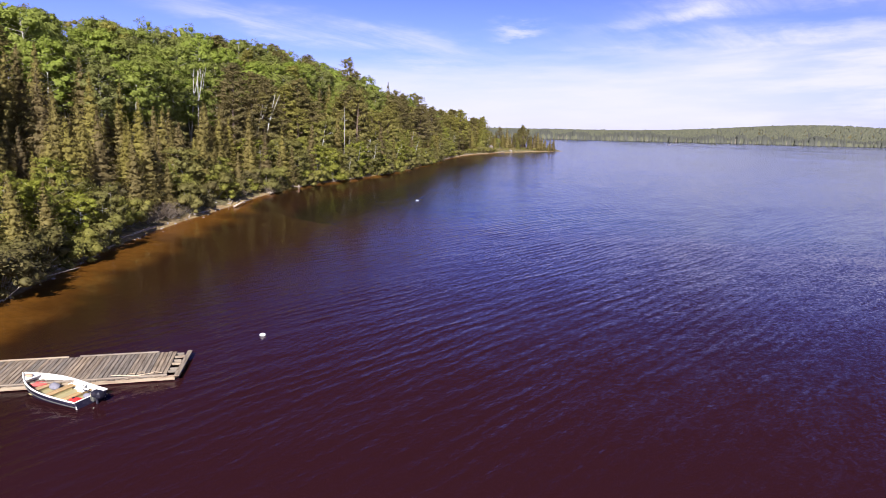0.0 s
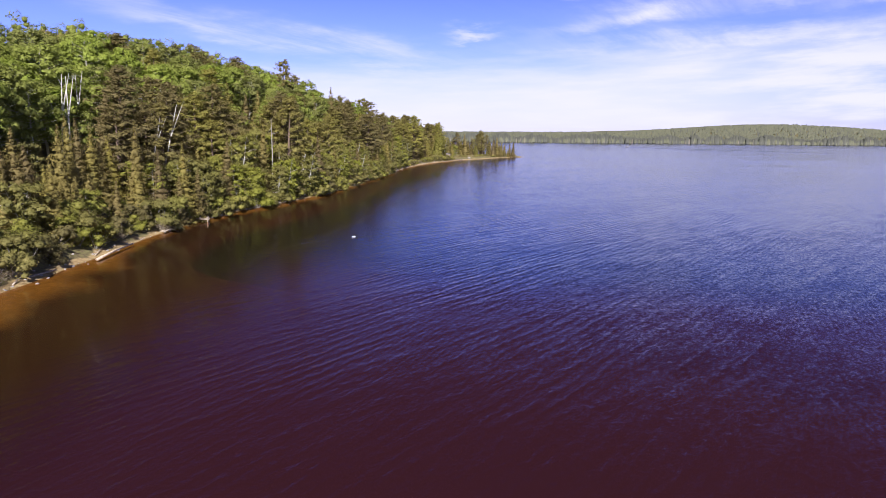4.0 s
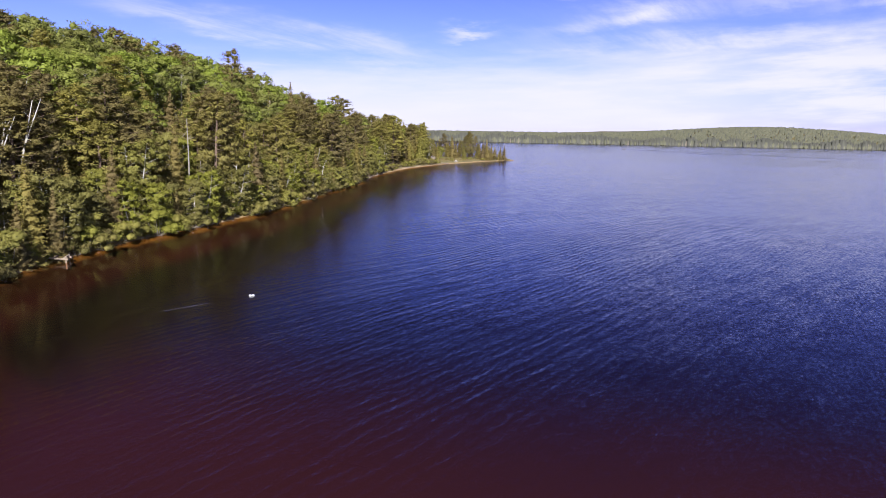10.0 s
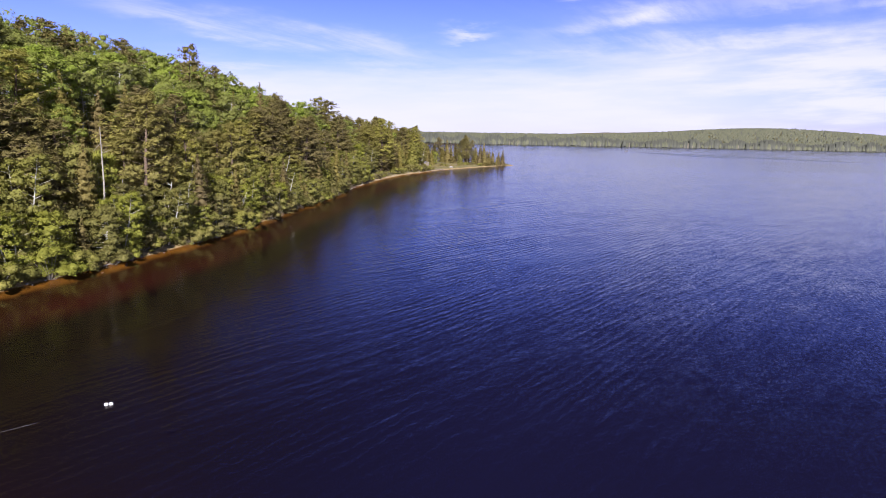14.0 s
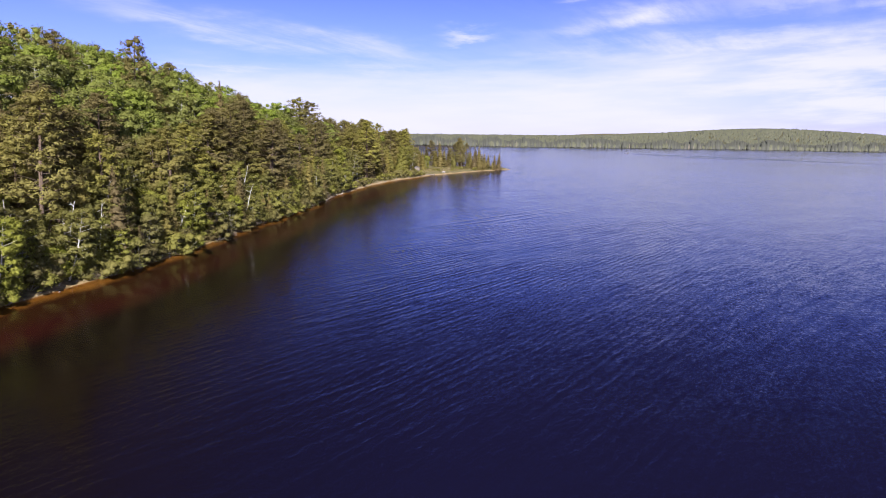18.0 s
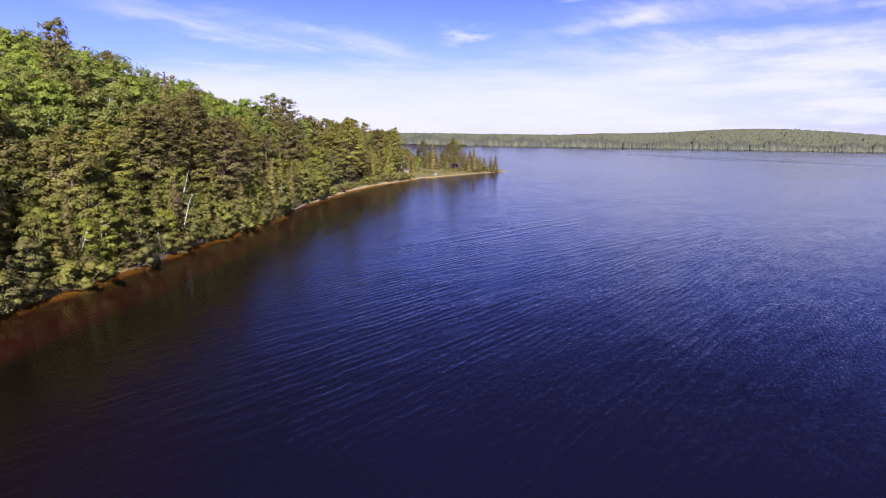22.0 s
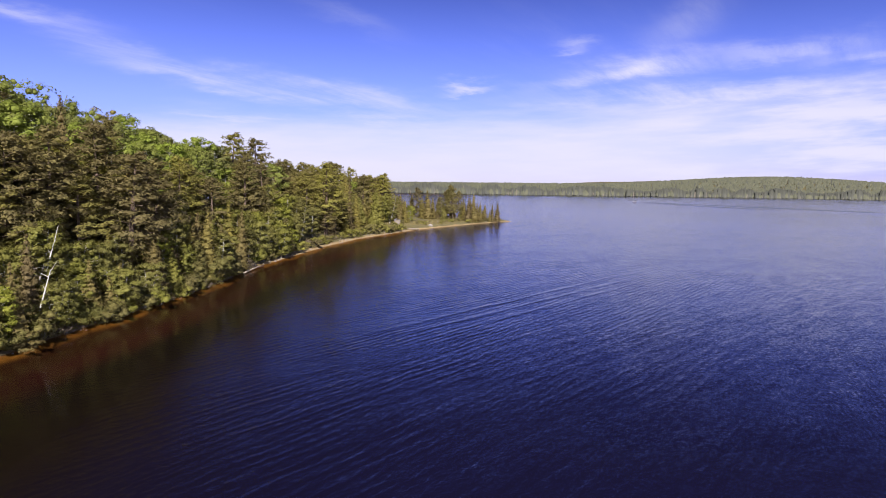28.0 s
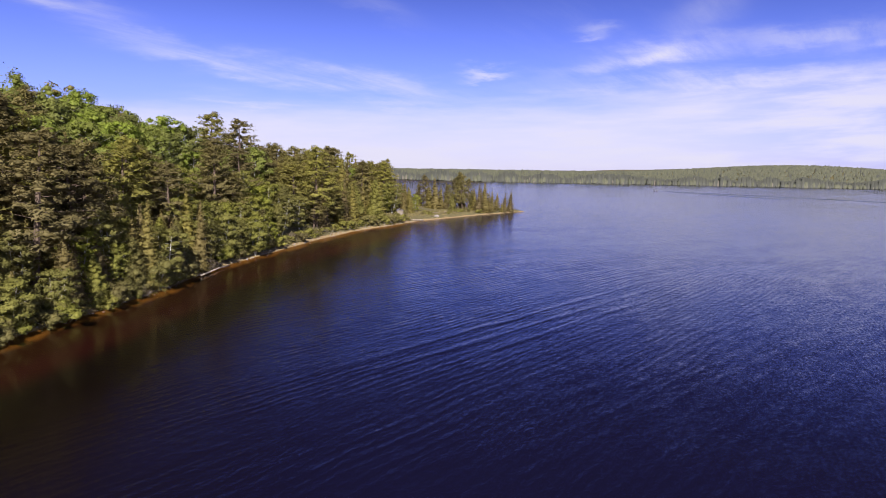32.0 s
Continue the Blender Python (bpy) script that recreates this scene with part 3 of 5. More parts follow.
def make_cedar(h, r, seed):
    rng = np.random.default_rng(seed)
    tree = thing("cedar_tree", label="yellow-green cedar with dense foliage to the ground", category="tree", group="conifers on the shore")
    part("trunk", mesh_of("cedar_trunk", *stick([(0, 0, -0.6), (0.05, 0, 0.5 * h), (0, 0, 0.95 * h)], [0.016 * h, 0.010 * h, 0.015]), BARK_BROWN), tree)
    blobs = []
    for k in range(44):
        f = ((k + 0.5) / 44) ** 0.9
        turn, off = 2.4 * k + rng.uniform(-0.5, 0.5), r * (1 - f) ** 0.75 * rng.uniform(0.45, 0.85)
        blobs.append(((off * math.cos(turn), off * math.sin(turn), h * (0.04 + 0.90 * f)), 0.22 + r * 0.30 * (1 - f) ** 0.6))
    part("crown", foliage_mesh("cedar_crown", merged(clump_crown(blobs, 3400, 0.30, rng, 1.0, 0.5, (0, 0, 0.35 * h)), cores(blobs, rng, 0.78, 1.1)), NEEDLE_CEDAR), tree)
    return tree


def make_pine(h, r, seed):
    """A pine with boughs in uneven tiers, each ending in flat tufted plates of needles."""
    rng = np.random.default_rng(seed)
    tree = thing("pine_tree", label="tall pine with a bare brown trunk and ragged tufted crown", category="tree", group="pines on the slope")
    lean = rng.uniform(-0.4, 0.4, 2)
    bits = [stick([(0, 0, -0.6), (lean[0] * 0.5, lean[1] * 0.5, 0.5 * h), (lean[0], lean[1], 0.97 * h)], [0.014 * h, 0.010 * h, 0.02])]
    blobs, boughs = [], 66
    for k in range(boughs):
        f = (k + rng.uniform(0, 1)) / boughs
        z, turn = h * (0.18 + 0.75 * f), 2.4 * k + rng.uniform(-0.5, 0.5)
        reach = r * (0.66 + 0.34 * min(1, f * 3.5)) * (1.0 - 0.80 * f ** 2.1) * rng.uniform(0.60, 1.15)
        root = np.array([lean[0] * z / h, lean[1] * z / h, z])
        tip = root + np.array([math.cos(turn) * reach, math.sin(turn) * reach, reach * rng.uniform(0.05, 0.55)])
        bits.append(stick([root, tip], [0.03, 0.01], 3))
        for q in (0.60, 0.97):
            blobs.append((root + (tip - root) * q + rng.normal(0, 0.14, 3), rng.uniform(0.28, 0.52) * (0.80 + 0.25 * q) * (1.05 - 0.2 * f)))
    for k in range(4):
        blobs.append(((lean[0] + rng.normal(0, 0.22), lean[1] + rng.normal(0, 0.22), h * (0.915 + 0.02 * k)), 0.50 - 0.07 * k))
    part("trunk", mesh_of("pine_trunk", *gather(bits), BARK_BROWN), tree)
    part("crown", foliage_mesh("pine_crown", merged(clump_crown(blobs, 5200, 0.27, rng, 0.95, 0.46, (0, 0, 0.40 * h), 0.8, 0.75), cores(blobs[::2], rng, 0.76, 0.9)), NEEDLE_PINE), tree)
    return tree


def make_broadleaf(name, h, r, seed, leaves, label, group, bole=0.35, stems=1, size=0.30, count=3600):
    rng = np.random.default_rng(seed)
    tree = thing(name, label=label, category="tree", group=group)
    bits, blobs = [], []
    for s in range(stems):
        lean = rng.uniform(-0.09, 0.09, 2) * h * (1 if stems == 1 else 2.2)
        base = np.array([*(rng.uniform(-0.2, 0.2, 2) * (stems > 1)), -0.5])
        top = np.array([lean[0], lean[1], h * rng.uniform(0.86, 0.95)])
        mid = base + (top - base) * 0.5 + np.array([*rng.uniform(-0.03, 0.03, 2) * h, 0])
        bits.append(stick([base, mid, top], [0.010 * h, 0.0075 * h, 0.012]))
        boughs = int(52 / stems ** 0.7)
        for k in range(boughs):
            f = bole + (0.99 - bole) * ((k + rng.random()) / boughs) ** 0.85
            root = mid + (top - mid) * (f - 0.5) * 2 if f > 0.5 else base + (mid - base) * f * 2
            turn = 2.4 * k + rng.uniform(-0.6, 0.6)
            reach = r * math.sin(math.pi * min(0.93, 0.20 + 0.74 * (f - bole) / (1 - bole))) ** 0.75 * rng.uniform(0.45, 0.98)
            tip = root + np.array([math.cos(turn) * reach, math.sin(turn) * reach, reach * rng.uniform(0.15, 0.6)])
            bits.append(stick([root, tip], [0.024, 0.008], 3))
            blobs.append((tip, rng.uniform(0.55, 1.0) * (0.40 + 0.085 * r)))
            if k % 2:
                blobs.append((root + (tip - root) * 0.55, rng.uniform(0.55, 0.9) * (0.40 + 0.08 * r)))
    part("trunk", mesh_of(name + "_trunk", *gather(bits), BARK_WHITE if name == "birch_tree" else BARK_PALE), tree)
    part("crown", foliage_mesh(name + "_crown", merged(clump_crown(blobs, count, size, rng, 0.95, 0.66, (lean[0] / 2, lean[1] / 2, h * (0.45 + bole * 0.4))), cores(blobs[::2], rng, 0.74, 1.0)), leaves), tree)
    return tree


def make_shrub(h, r, seed, leaves=LEAF_SHRUB, name="shrub", label="low olive shrub on the bank", count=1000):
    rng = np.random.default_rng(seed)
    shrub = thing(name, label=label, category="bush", group="bushes along the bank")
    bits, blobs = [], []
    for k in range(16):
        turn, off = rng.uniform(0, 6.28), r * rng.uniform(0.1, 0.9)
        tip = (off * math.cos(turn), off * math.sin(turn), h * rng.uniform(0.12, 0.88))
        bits.append(stick([(0, 0, -0.2), tip], [0.03, 0.01], 4))
        blobs.append((tip, rng.uniform(0.24, 0.46) * r))
    part("branchwork", mesh_of(name + "_stems", *gather(bits), BARK_GREY), shrub)
    bare = leaves == TWIG_BARE
    crown = clump_crown(blobs, count, 0.34 if bare else 0.20, rng, 0.9, 0.12 if bare else 0.62, (0, 0, 0), 1.2 if bare else 0.7)
    part("foliage", foliage_mesh(name + "_leaves", crown if bare else merged(crown, cores(blobs, rng, 0.70)), leaves), shrub)
    return shrub


MODELS = {
    "spruce": [make_spruce(h, r, 10 + k) for k, (h, r) in enumerate([(11, 2.3), (13, 2.6), (9, 2.1), (7, 1.8)])],
    "cedar": [make_cedar(h, r, 20 + k) for k, (h, r) in enumerate([(7.5, 1.9), (9.0, 2.1)])],
    "pine": [make_pine(h, r, 30 + k) for k, (h, r) in enumerate([(13.5, 2.9), (14.5, 3.2), (12, 2.7), (12.5, 3.1)])],
    "aspen": [make_broadleaf("aspen_tree", h, r, 40 + k, LEAF_ASPEN, "bright spring-green aspen with a pale trunk", "aspens on the slope", 0.36, 1, 0.27, 3900) for k, (h, r) in enumerate([(12, 3.0), (11, 2.9), (13, 3.2)])],
    "birch": [make_broadleaf("birch_tree", h, r, 50 + k, LEAF_BIRCH, "yellow-green birch with a thin white trunk", "birches by the water", 0.10, stems, 0.24, 4400) for k, (h, r, stems) in enumerate([(8.5, 2.2, 1), (7.5, 2.3, 2), (9.0, 2.5, 2)])],
    "shrub": [make_shrub(h, r, 60 + k) for k, (h, r) in enumerate([(1.8, 1.5), (2.4, 1.8), (1.3, 1.2)])],
    "alder": [make_shrub(h, r, 80 + k, LEAF_BIRCH if k else LEAF_SHRUB, "alder_bush", "tall leafy alder bush leaning over the water", 1500) for k, (h, r) in enumerate([(3.4, 1.9), (4.2, 2.1), (2.9, 1.7)])],
    "brush": [make_shrub(1.7, 1.6, 70, TWIG_BARE, "bare_brush", "leafless pinkish-grey brush on the bank", 700)],
}
used = set()


TALL = {"spruce": [11, 13, 9, 7], "pine": [13.5, 14.5, 12, 12.5], "birch": [8.5, 7.5, 9.0], "cedar": [7.5, 9.0]}


def plant(kind, x, y, scale, rng, turn=None, lean=3.0, broad=1.0, tall=0.0):
    models = MODELS[kind]
    pick = int(rng.integers(len(models)))
    model = models[pick]
    if tall:
        scale = tall / TALL[kind][pick]
    m = pose(x, y, float(height(x, y)) - 0.05, rng.uniform(-lean, lean), rng.uniform(-lean, lean), turn if turn is not None else rng.uniform(0, 360))
    if model.name not in used:
        used.add(model.name)
        model.matrix_basis = m
        model.scale = (scale * 1.12, scale * 1.12, scale)
        return model
    made = copy_thing(model, m)
    wide = scale * rng.uniform(1.02, 1.25) * broad
    made.scale = (wide, wide, scale * (1.05 if tall else rng.uniform(0.92, 1.06)))
    return made


SHORE_Y, SHORE_X = [p[1] for p in SHORE], [p[0] for p in SHORE]


def inland(along, d):
    """The place d metres inland from the shore, by the shore's y."""
    x = float(np.interp(along, SHORE_Y, SHORE_X))
    slope = float(np.interp(along + 2, SHORE_Y, SHORE_X) - np.interp(along - 2, SHORE_Y, SHORE_X)) / 4
    k = 1 / math.hypot(1, slope)
    return x - d * k, along + d * slope * k


def sow_slope():
    rng = np.random.default_rng(7)
    rows = [(1.2, 1.9), (3.6, 2.2), (7.0, 2.6), (10.2, 3.0), (13.4, 3.3), (17.0, 3.5), (20.8, 3.7), (24.8, 3.9), (29.0, 4.1), (33.4, 4.3)]
    for d, step in rows:
        y = 29.0 + rng.uniform(0, step)
        while y < 300:
            yy, dd = y + rng.uniform(-0.4, 0.4) * step, d + rng.uniform(-0.4, 0.4) * 2.4
            y += step * ((1 if yy < 190 else 1.18) if dd < 20 or yy < 120 else 1.4)
            if 44 < yy < 84 and dd < 2.0 or yy > 225 and dd < 2.6 + 1.2 * (yy > 262) + 4 * (yy > 280) or yy > 292:
                continue
            x, py = inland(yy, dd)
            patch = wobble(x, py, 12.0, 0.7) + rng.normal(0, 0.5)
            s = rng.uniform(0.82, 1.15)
            young = yy < 88
            if dd < 3.9:
                pick = rng.random()
                kind = "birch" if patch > (0.55 if young else 0.0) else "cedar" if pick < 0.26 else "alder" if pick < (0.5 if yy < 215 else 0.34) else "spruce"
                s *= 0.6 if young else 0.72
                s *= 1.4 if kind == "alder" else 1.0
            elif dd < 12:
                kind = "birch" if patch > 0.55 else "pine" if patch > -0.5 else "spruce" if patch > -0.9 else "cedar"
                if young:
                    kind = "spruce" if patch < 1.25 else "birch"
                s *= 0.68 if young else 0.95
            elif dd < 19:
                kind = "aspen" if patch > (-0.15 if yy < 150 else 0.05) else "pine" if patch > -0.3 else "spruce"
                if young and kind == "pine":
                    kind = "spruce"
            else:
                kind = "aspen" if patch > (-0.9 if yy < 150 else -0.75) else "pine"
            if yy > 240 and kind in ("birch", "aspen") and patch < 1.0:
                kind = "pine"
            if kind == "pine" and rng.random() < 0.25:
                continue
            plant(kind, x, py, s * (0.9 if dd > 22 and yy > 120 else 1.0), rng, broad=1.3 if kind == "pine" else 1.0)


def sow_bank():
    rng = np.random.default_rng(9)
    y = 24.0
    while y < 286:
        d = rng.uniform(-0.3, 1.3) + (1.1 if y > 198 else 1.3 if 44 < y < 84 else 0)
        x, py = inland(y, d)
        y += rng.uniform(0.6, 1.5) * (1.0 if y < 225 else 1.5)
        if 51 < py < 59 and x < -33.0:
            plant("brush", x, py, rng.uniform(0.7, 1.1), rng)
        else:
            pick = rng.random()
            kind = "brush" if pick < 0.08 else "alder" if pick < 0.42 and py < 232 else "shrub"
            plant(kind, x, py, rng.uniform(0.55, 0.95), rng, lean=8)


# single trees that stand out: kind, x, y, scale
MARKED = [
    ("pine", -50.0, 169.2, 1.12), ("pine", -58, 163, 1.15), ("pine", -62, 155, 1.05), ("pine", -66, 150, 1.0), ("pine", -60, 86, 1.1),
    ("birch", -37.0, 95.5, 0.95), ("birch", -36.5, 97.5, 0.85), ("birch", -32.0, 131.5, 0.95), ("birch", -30.8, 162.7, 0.9), ("birch", -30.2, 171.0, 0.75),
    ("birch", -29.6, 204.4, 0.95), ("birch", -30.4, 206.2, 0.9), ("birch", -28.8, 206.5, 0.8), ("cedar", -30.3, 144.0, 0.85), ("cedar", -31.0, 146.0, 0.8),
]

# the stand by the clearing and the trees of the point: kind, x, y, height
STAND = [
    ("spruce", -46.4, 293.3, 14.5), ("spruce", -42.5, 291.5, 14), ("spruce", -45.0, 288, 13), ("spruce", -38.8, 288.0, 13.5), ("pine", -40.5, 285, 14), ("pine", -36.5, 287.5, 15.5), ("pine", -33.5, 287.5, 15.5),
    ("pine", -30.5, 291, 15), ("pine", -35.0, 282, 14), ("pine", -31.0, 283, 13), ("spruce", -28.5, 288, 13), ("pine", -26.5, 296.5, 13.5), ("pine", -24.5, 300.0, 13.5), ("pine", -23.0, 291.5, 12.5), ("pine", -27, 303, 13),
    ("birch", -22.0, 287, 8), ("birch", -20.5, 291.0, 7), ("cedar", -23.5, 283, 7), ("cedar", -25.5, 279, 6.5), ("spruce", -20.6, 295, 7.5), ("spruce", -18.6, 297.5, 5.5), ("spruce", -17.3, 300, 6.5), ("spruce", -15.6, 301.5, 6.0),
    ("pine", -14.9, 325.5, 10.2), ("spruce", -16.8, 327.9, 7.3), ("spruce", -12.4, 323.6, 6.7), ("spruce", -10.5, 322.5, 9.4), ("spruce", -9.0, 325.0, 7.3), ("pine", -6.5, 324.2, 7.8), ("pine", -4.7, 325.0, 10.0),
    ("pine", -3.2, 323.3, 11.1), ("pine", -1.8, 322.3, 11.9), ("pine", -0.2, 323.5, 10.0), ("spruce", 3.2, 322.6, 8.2), ("spruce", 4.3, 324.9, 7.3), ("spruce", 5.4, 324.5, 9.2), ("spruce", 1.9, 324.0, 6.1),
    ("spruce", 7.4, 329.2, 6.3), ("spruce", 8.9, 333.0, 5.3), ("spruce", 11.6, 332.6, 6.2), ("spruce", 13.6, 335.5, 6.6), ("spruce", 10.8, 331.8, 3.7), ("spruce", -15.9, 302.4, 6.6), ("spruce", -17.6, 306.0, 8.2),
    ("spruce", -18.6, 301.4, 8.0), ("spruce", -16.8, 303.6, 5.4), ("birch", -14.6, 307.5, 5.0), ("pine", -31, 308, 13), ("pine", -22.6, 304.5, 12.0), ("spruce", -26, 312, 12), ("pine", -27.5, 318, 12.5),
    ("spruce", -13.2, 325.0, 6.5), ("cedar", -11.4, 324.5, 5.0), ("spruce", -7.4, 326.0, 8.0), ("cedar", -5.0, 323.0, 5.5), ("spruce", -2.2, 326.0, 7.5), ("cedar", 0.9, 325.0, 6.0), ("spruce", 1.8, 327.0, 7.0), ("spruce", 6.4, 327.0, 6.0), ("cedar", 3.4, 324.5, 4.5),
    ("spruce", -20.6, 309.0, 8.0), ("spruce", -19.2, 312.0, 7.5), ("cedar", -21.5, 305.5, 6.5), ("spruce", -18.0, 316.0, 6.5),
]


def plant_marked():
    rng = np.random.default_rng(21)
    for kind, x, y, s in MARKED:
        plant(kind, x, y, s, rng, broad=1.05)
    for kind, x, y, h in STAND:
        plant(kind, x, y, 1.0, rng, broad=1.25 if kind == "spruce" else 1.0 if y > 310 else 1.12, tall=h)
    for k in range(26):
        y = rng.uniform(284, 338)
        x, py = inland(y, rng.uniform(2.6, 7.0) if y < 318 else rng.uniform(1.2, 2.4))
        plant("shrub", x, py, rng.uniform(0.3, 0.6), rng)


# ---- woods that nobody could count: the ridge behind, and the far shore
def join_cards(name, lots, mat, **tags):
    return tagged(new(name, foliage_mesh(name, merged(*lots), mat)), kind="stuff", **tags)


def ridge_woods():
    rng = np.random.default_rng(5)
    kinds, spots = {"aspen": [], "pine": []}, []
    for d in (36.5, 40, 44, 48.5, 54):
        y = 12.0
        while y < 290:
            spots.append(inland(y, d + rng.uniform(-1.5, 1.5)))
            y += rng.uniform(3.6, 5.2)
    spots = np.array(spots)
    for (x, py), top in zip(spots, height(spots[:, 0], spots[:, 1])):
        s, kind = rng.uniform(0.85, 1.15), "aspen" if rng.random() < 0.88 else "pine"
        blobs = [((rng.normal(0, 1.5 - 0.045 * k), rng.normal(0, 1.5 - 0.045 * k), 11.5 * s * (0.40 + 0.56 * (k + 0.5) / 20)), rng.uniform(0.5, 0.95)) for k in range(20)]
        v, f, n = merged(clump_crown(blobs, 620, 0.36, rng, 0.9 if kind == "aspen" else 0.6, 0.66, (0, 0, 5.0)), cores(blobs[::2], rng, 0.75))
        kinds[kind].append((v + (x, py, top), f, n))
    join_cards("ridge_woods", kinds["aspen"], LEAF_ASPEN, label="light green aspen canopy along the ridge", category="woods")
    join_cards("ridge_conifers", kinds["pine"], NEEDLE_PINE, label="dark pine canopy along the ridge", category="woods")


def small_tree(rng, h, r, cone):
    """A far tree: a ragged cone or a lumpy crown of a few faces."""
    sides, rings = 4, ((0.05, 0.9), (0.45, 0.8), (1.0, 0.05)) if cone else ((0.1, 0.6), (0.6, 1.0), (1.0, 0.3))
    verts = []
    for z, q in rings:
        for s in range(sides):
            a = 6.283 * s / sides + rng.uniform(-0.3, 0.3)
            rr = r * q * rng.uniform(0.6, 1.3) + 0.05
            verts.append((rr * math.cos(a), rr * math.sin(a), h * z + rng.uniform(-0.08, 0.08) * h * (0 < z < 1)))
    quads = [(k * sides + s, k * sides + (s + 1) % sides, (k + 1) * sides + (s + 1) % sides, (k + 1) * sides + s) for k in range(2) for s in range(sides)]
    verts = np.array(verts)
    return verts, np.array([t for a, b, c, d in quads for t in ((a, b, c), (a, c, d))]), unit((verts - (0, 0, 0.35 * h)) * (1, 1, 0.5) + (0, 0, 0.12 * h))


def far_woods():
    """The woods across the lake: a fringe of slim spruces and pale stems at the water, lighter leafy woods up the hill."""
    rng = np.random.default_rng(6)
    models = {cone: [small_tree(rng, 1.0, 0.17 if cone else 0.42, cone) for _ in range(20)] for cone in (True, False)}
    lots, count = {"dark": [], "leafy": [], "pale": []}, 21000
    x = rng.uniform(-280, 1440, count)
    fringe = rng.random(count) < 0.26
    d = np.where(fringe, 1.5 + 14 * rng.random(count), 8 + 440 * rng.random(count) ** 1.1)
    y = np.interp(x, [p[0] for p in FAR_SHORE], [p[1] for p in FAR_SHORE]) + d * 1.1
    low = height(x, y) - 0.3
    cone = rng.random(count) < np.where(fringe, 0.66, 0.10)
    stand = 0.75 + 0.5 * np.sin(x / 23.0 + 2.0 * np.sin(x / 61.0)) ** 2
    h = rng.uniform(5.6, 8.4, count) * np.where(cone, 1.15, 0.90) * (0.80 + 0.2 * np.clip((x - 170) / 460, 0, 1)) * np.where(fringe, np.where(cone, 1.55, 1.2) * stand, 0.9)
    bright = rng.random(count)
    for k in range(count):
        v, f, n = models[bool(cone[k])][int(rng.integers(20))]
        kind = "pale" if fringe[k] and bright[k] < 0.16 else "dark" if cone[k] else "leafy"
        # normals tipped south and up, so that the hazy woods shade softly
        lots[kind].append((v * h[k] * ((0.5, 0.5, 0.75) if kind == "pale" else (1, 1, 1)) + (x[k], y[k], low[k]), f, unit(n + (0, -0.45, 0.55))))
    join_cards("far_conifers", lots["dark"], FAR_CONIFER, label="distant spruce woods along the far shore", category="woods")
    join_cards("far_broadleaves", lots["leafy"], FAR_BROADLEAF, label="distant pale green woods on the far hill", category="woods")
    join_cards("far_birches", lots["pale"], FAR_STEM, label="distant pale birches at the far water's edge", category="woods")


def sow_young():
    """Young spruces between the tall ones at the foot of the slope."""
    rng = np.random.default_rng(15)
    for k in range(70):
        y = rng.uniform(28, 105) if k < 46 else rng.uniform(105, 230)
        x, py = inland(y, rng.uniform(3.0, 14.0))
        plant("spruce", x, py, 1.0, rng, broad=1.1, tall=rng.uniform(3.5, 6.5))


sow_slope()
sow_young()
sow_bank()
plant_marked()
ridge_woods()
far_woods()


# ================= the dock, the boat and what floats =================
def wood_material(name, base, dark, grain=(18.0, 1.2, 18.0)):
    m, n, out = material(name)
    where = n.add("ShaderNodeTexCoord").outputs["Object"]
    each = n.add("ShaderNodeObjectInfo").outputs["Random"]
    lines = n.noise(n.vmaths("MULTIPLY", n.vmaths("ADD", where, n.add("ShaderNodeCombineXYZ", inputs={"X": n.maths("MULTIPLY", each, 40.0), "Y": 0.0, "Z": 0.0}).outputs[0]), grain), 1.0, 4, 0.6)
    stains = n.noise(n.vmaths("ADD", where, n.add("ShaderNodeCombineXYZ", inputs={"X": n.maths("MULTIPLY", each, 9.0), "Y": 0.0, "Z": 0.0}).outputs[0]), 1.6, 3)
    colour = n.mix(n.smooth(lines, 0.35, 0.7), base, dark)
    colour = n.mix(n.maths("MULTIPLY", n.smooth(stains, 0.5, 0.72), 0.55), colour, dark)
    tone = n.add("ShaderNodeHueSaturation", inputs={"Color": colour, "Saturation": n.maths("ADD", 0.8, n.maths("MULTIPLY", each, 0.4)), "Value": n.maths("ADD", 0.72, n.maths("MULTIPLY", each, 0.5))}).outputs[0]
    principled(n, out, tone, 0.85, bump(n, lines, 0.4, 0.01))
    return m


def paint_material(name, colour, worn, rough=0.45, metal=0.0):
    m, n, out = material(name)
    where = n.add("ShaderNodeTexCoord").outputs["Object"]
    scuffs = n.noise(where, 5.0, 5, 0.65)
    stains = n.noise(where, 1.3, 3)
    mixed = n.mix(n.maths("MULTIPLY", n.smooth(scuffs, 0.52, 0.75), 0.7), colour, worn)
    mixed = n.mix(n.maths("MULTIPLY", n.smooth(stains, 0.5, 0.75), 0.3), mixed, worn)
    principled(n, out, mixed, rough, bump(n, scuffs, 0.15, 0.01), metal)
    return m


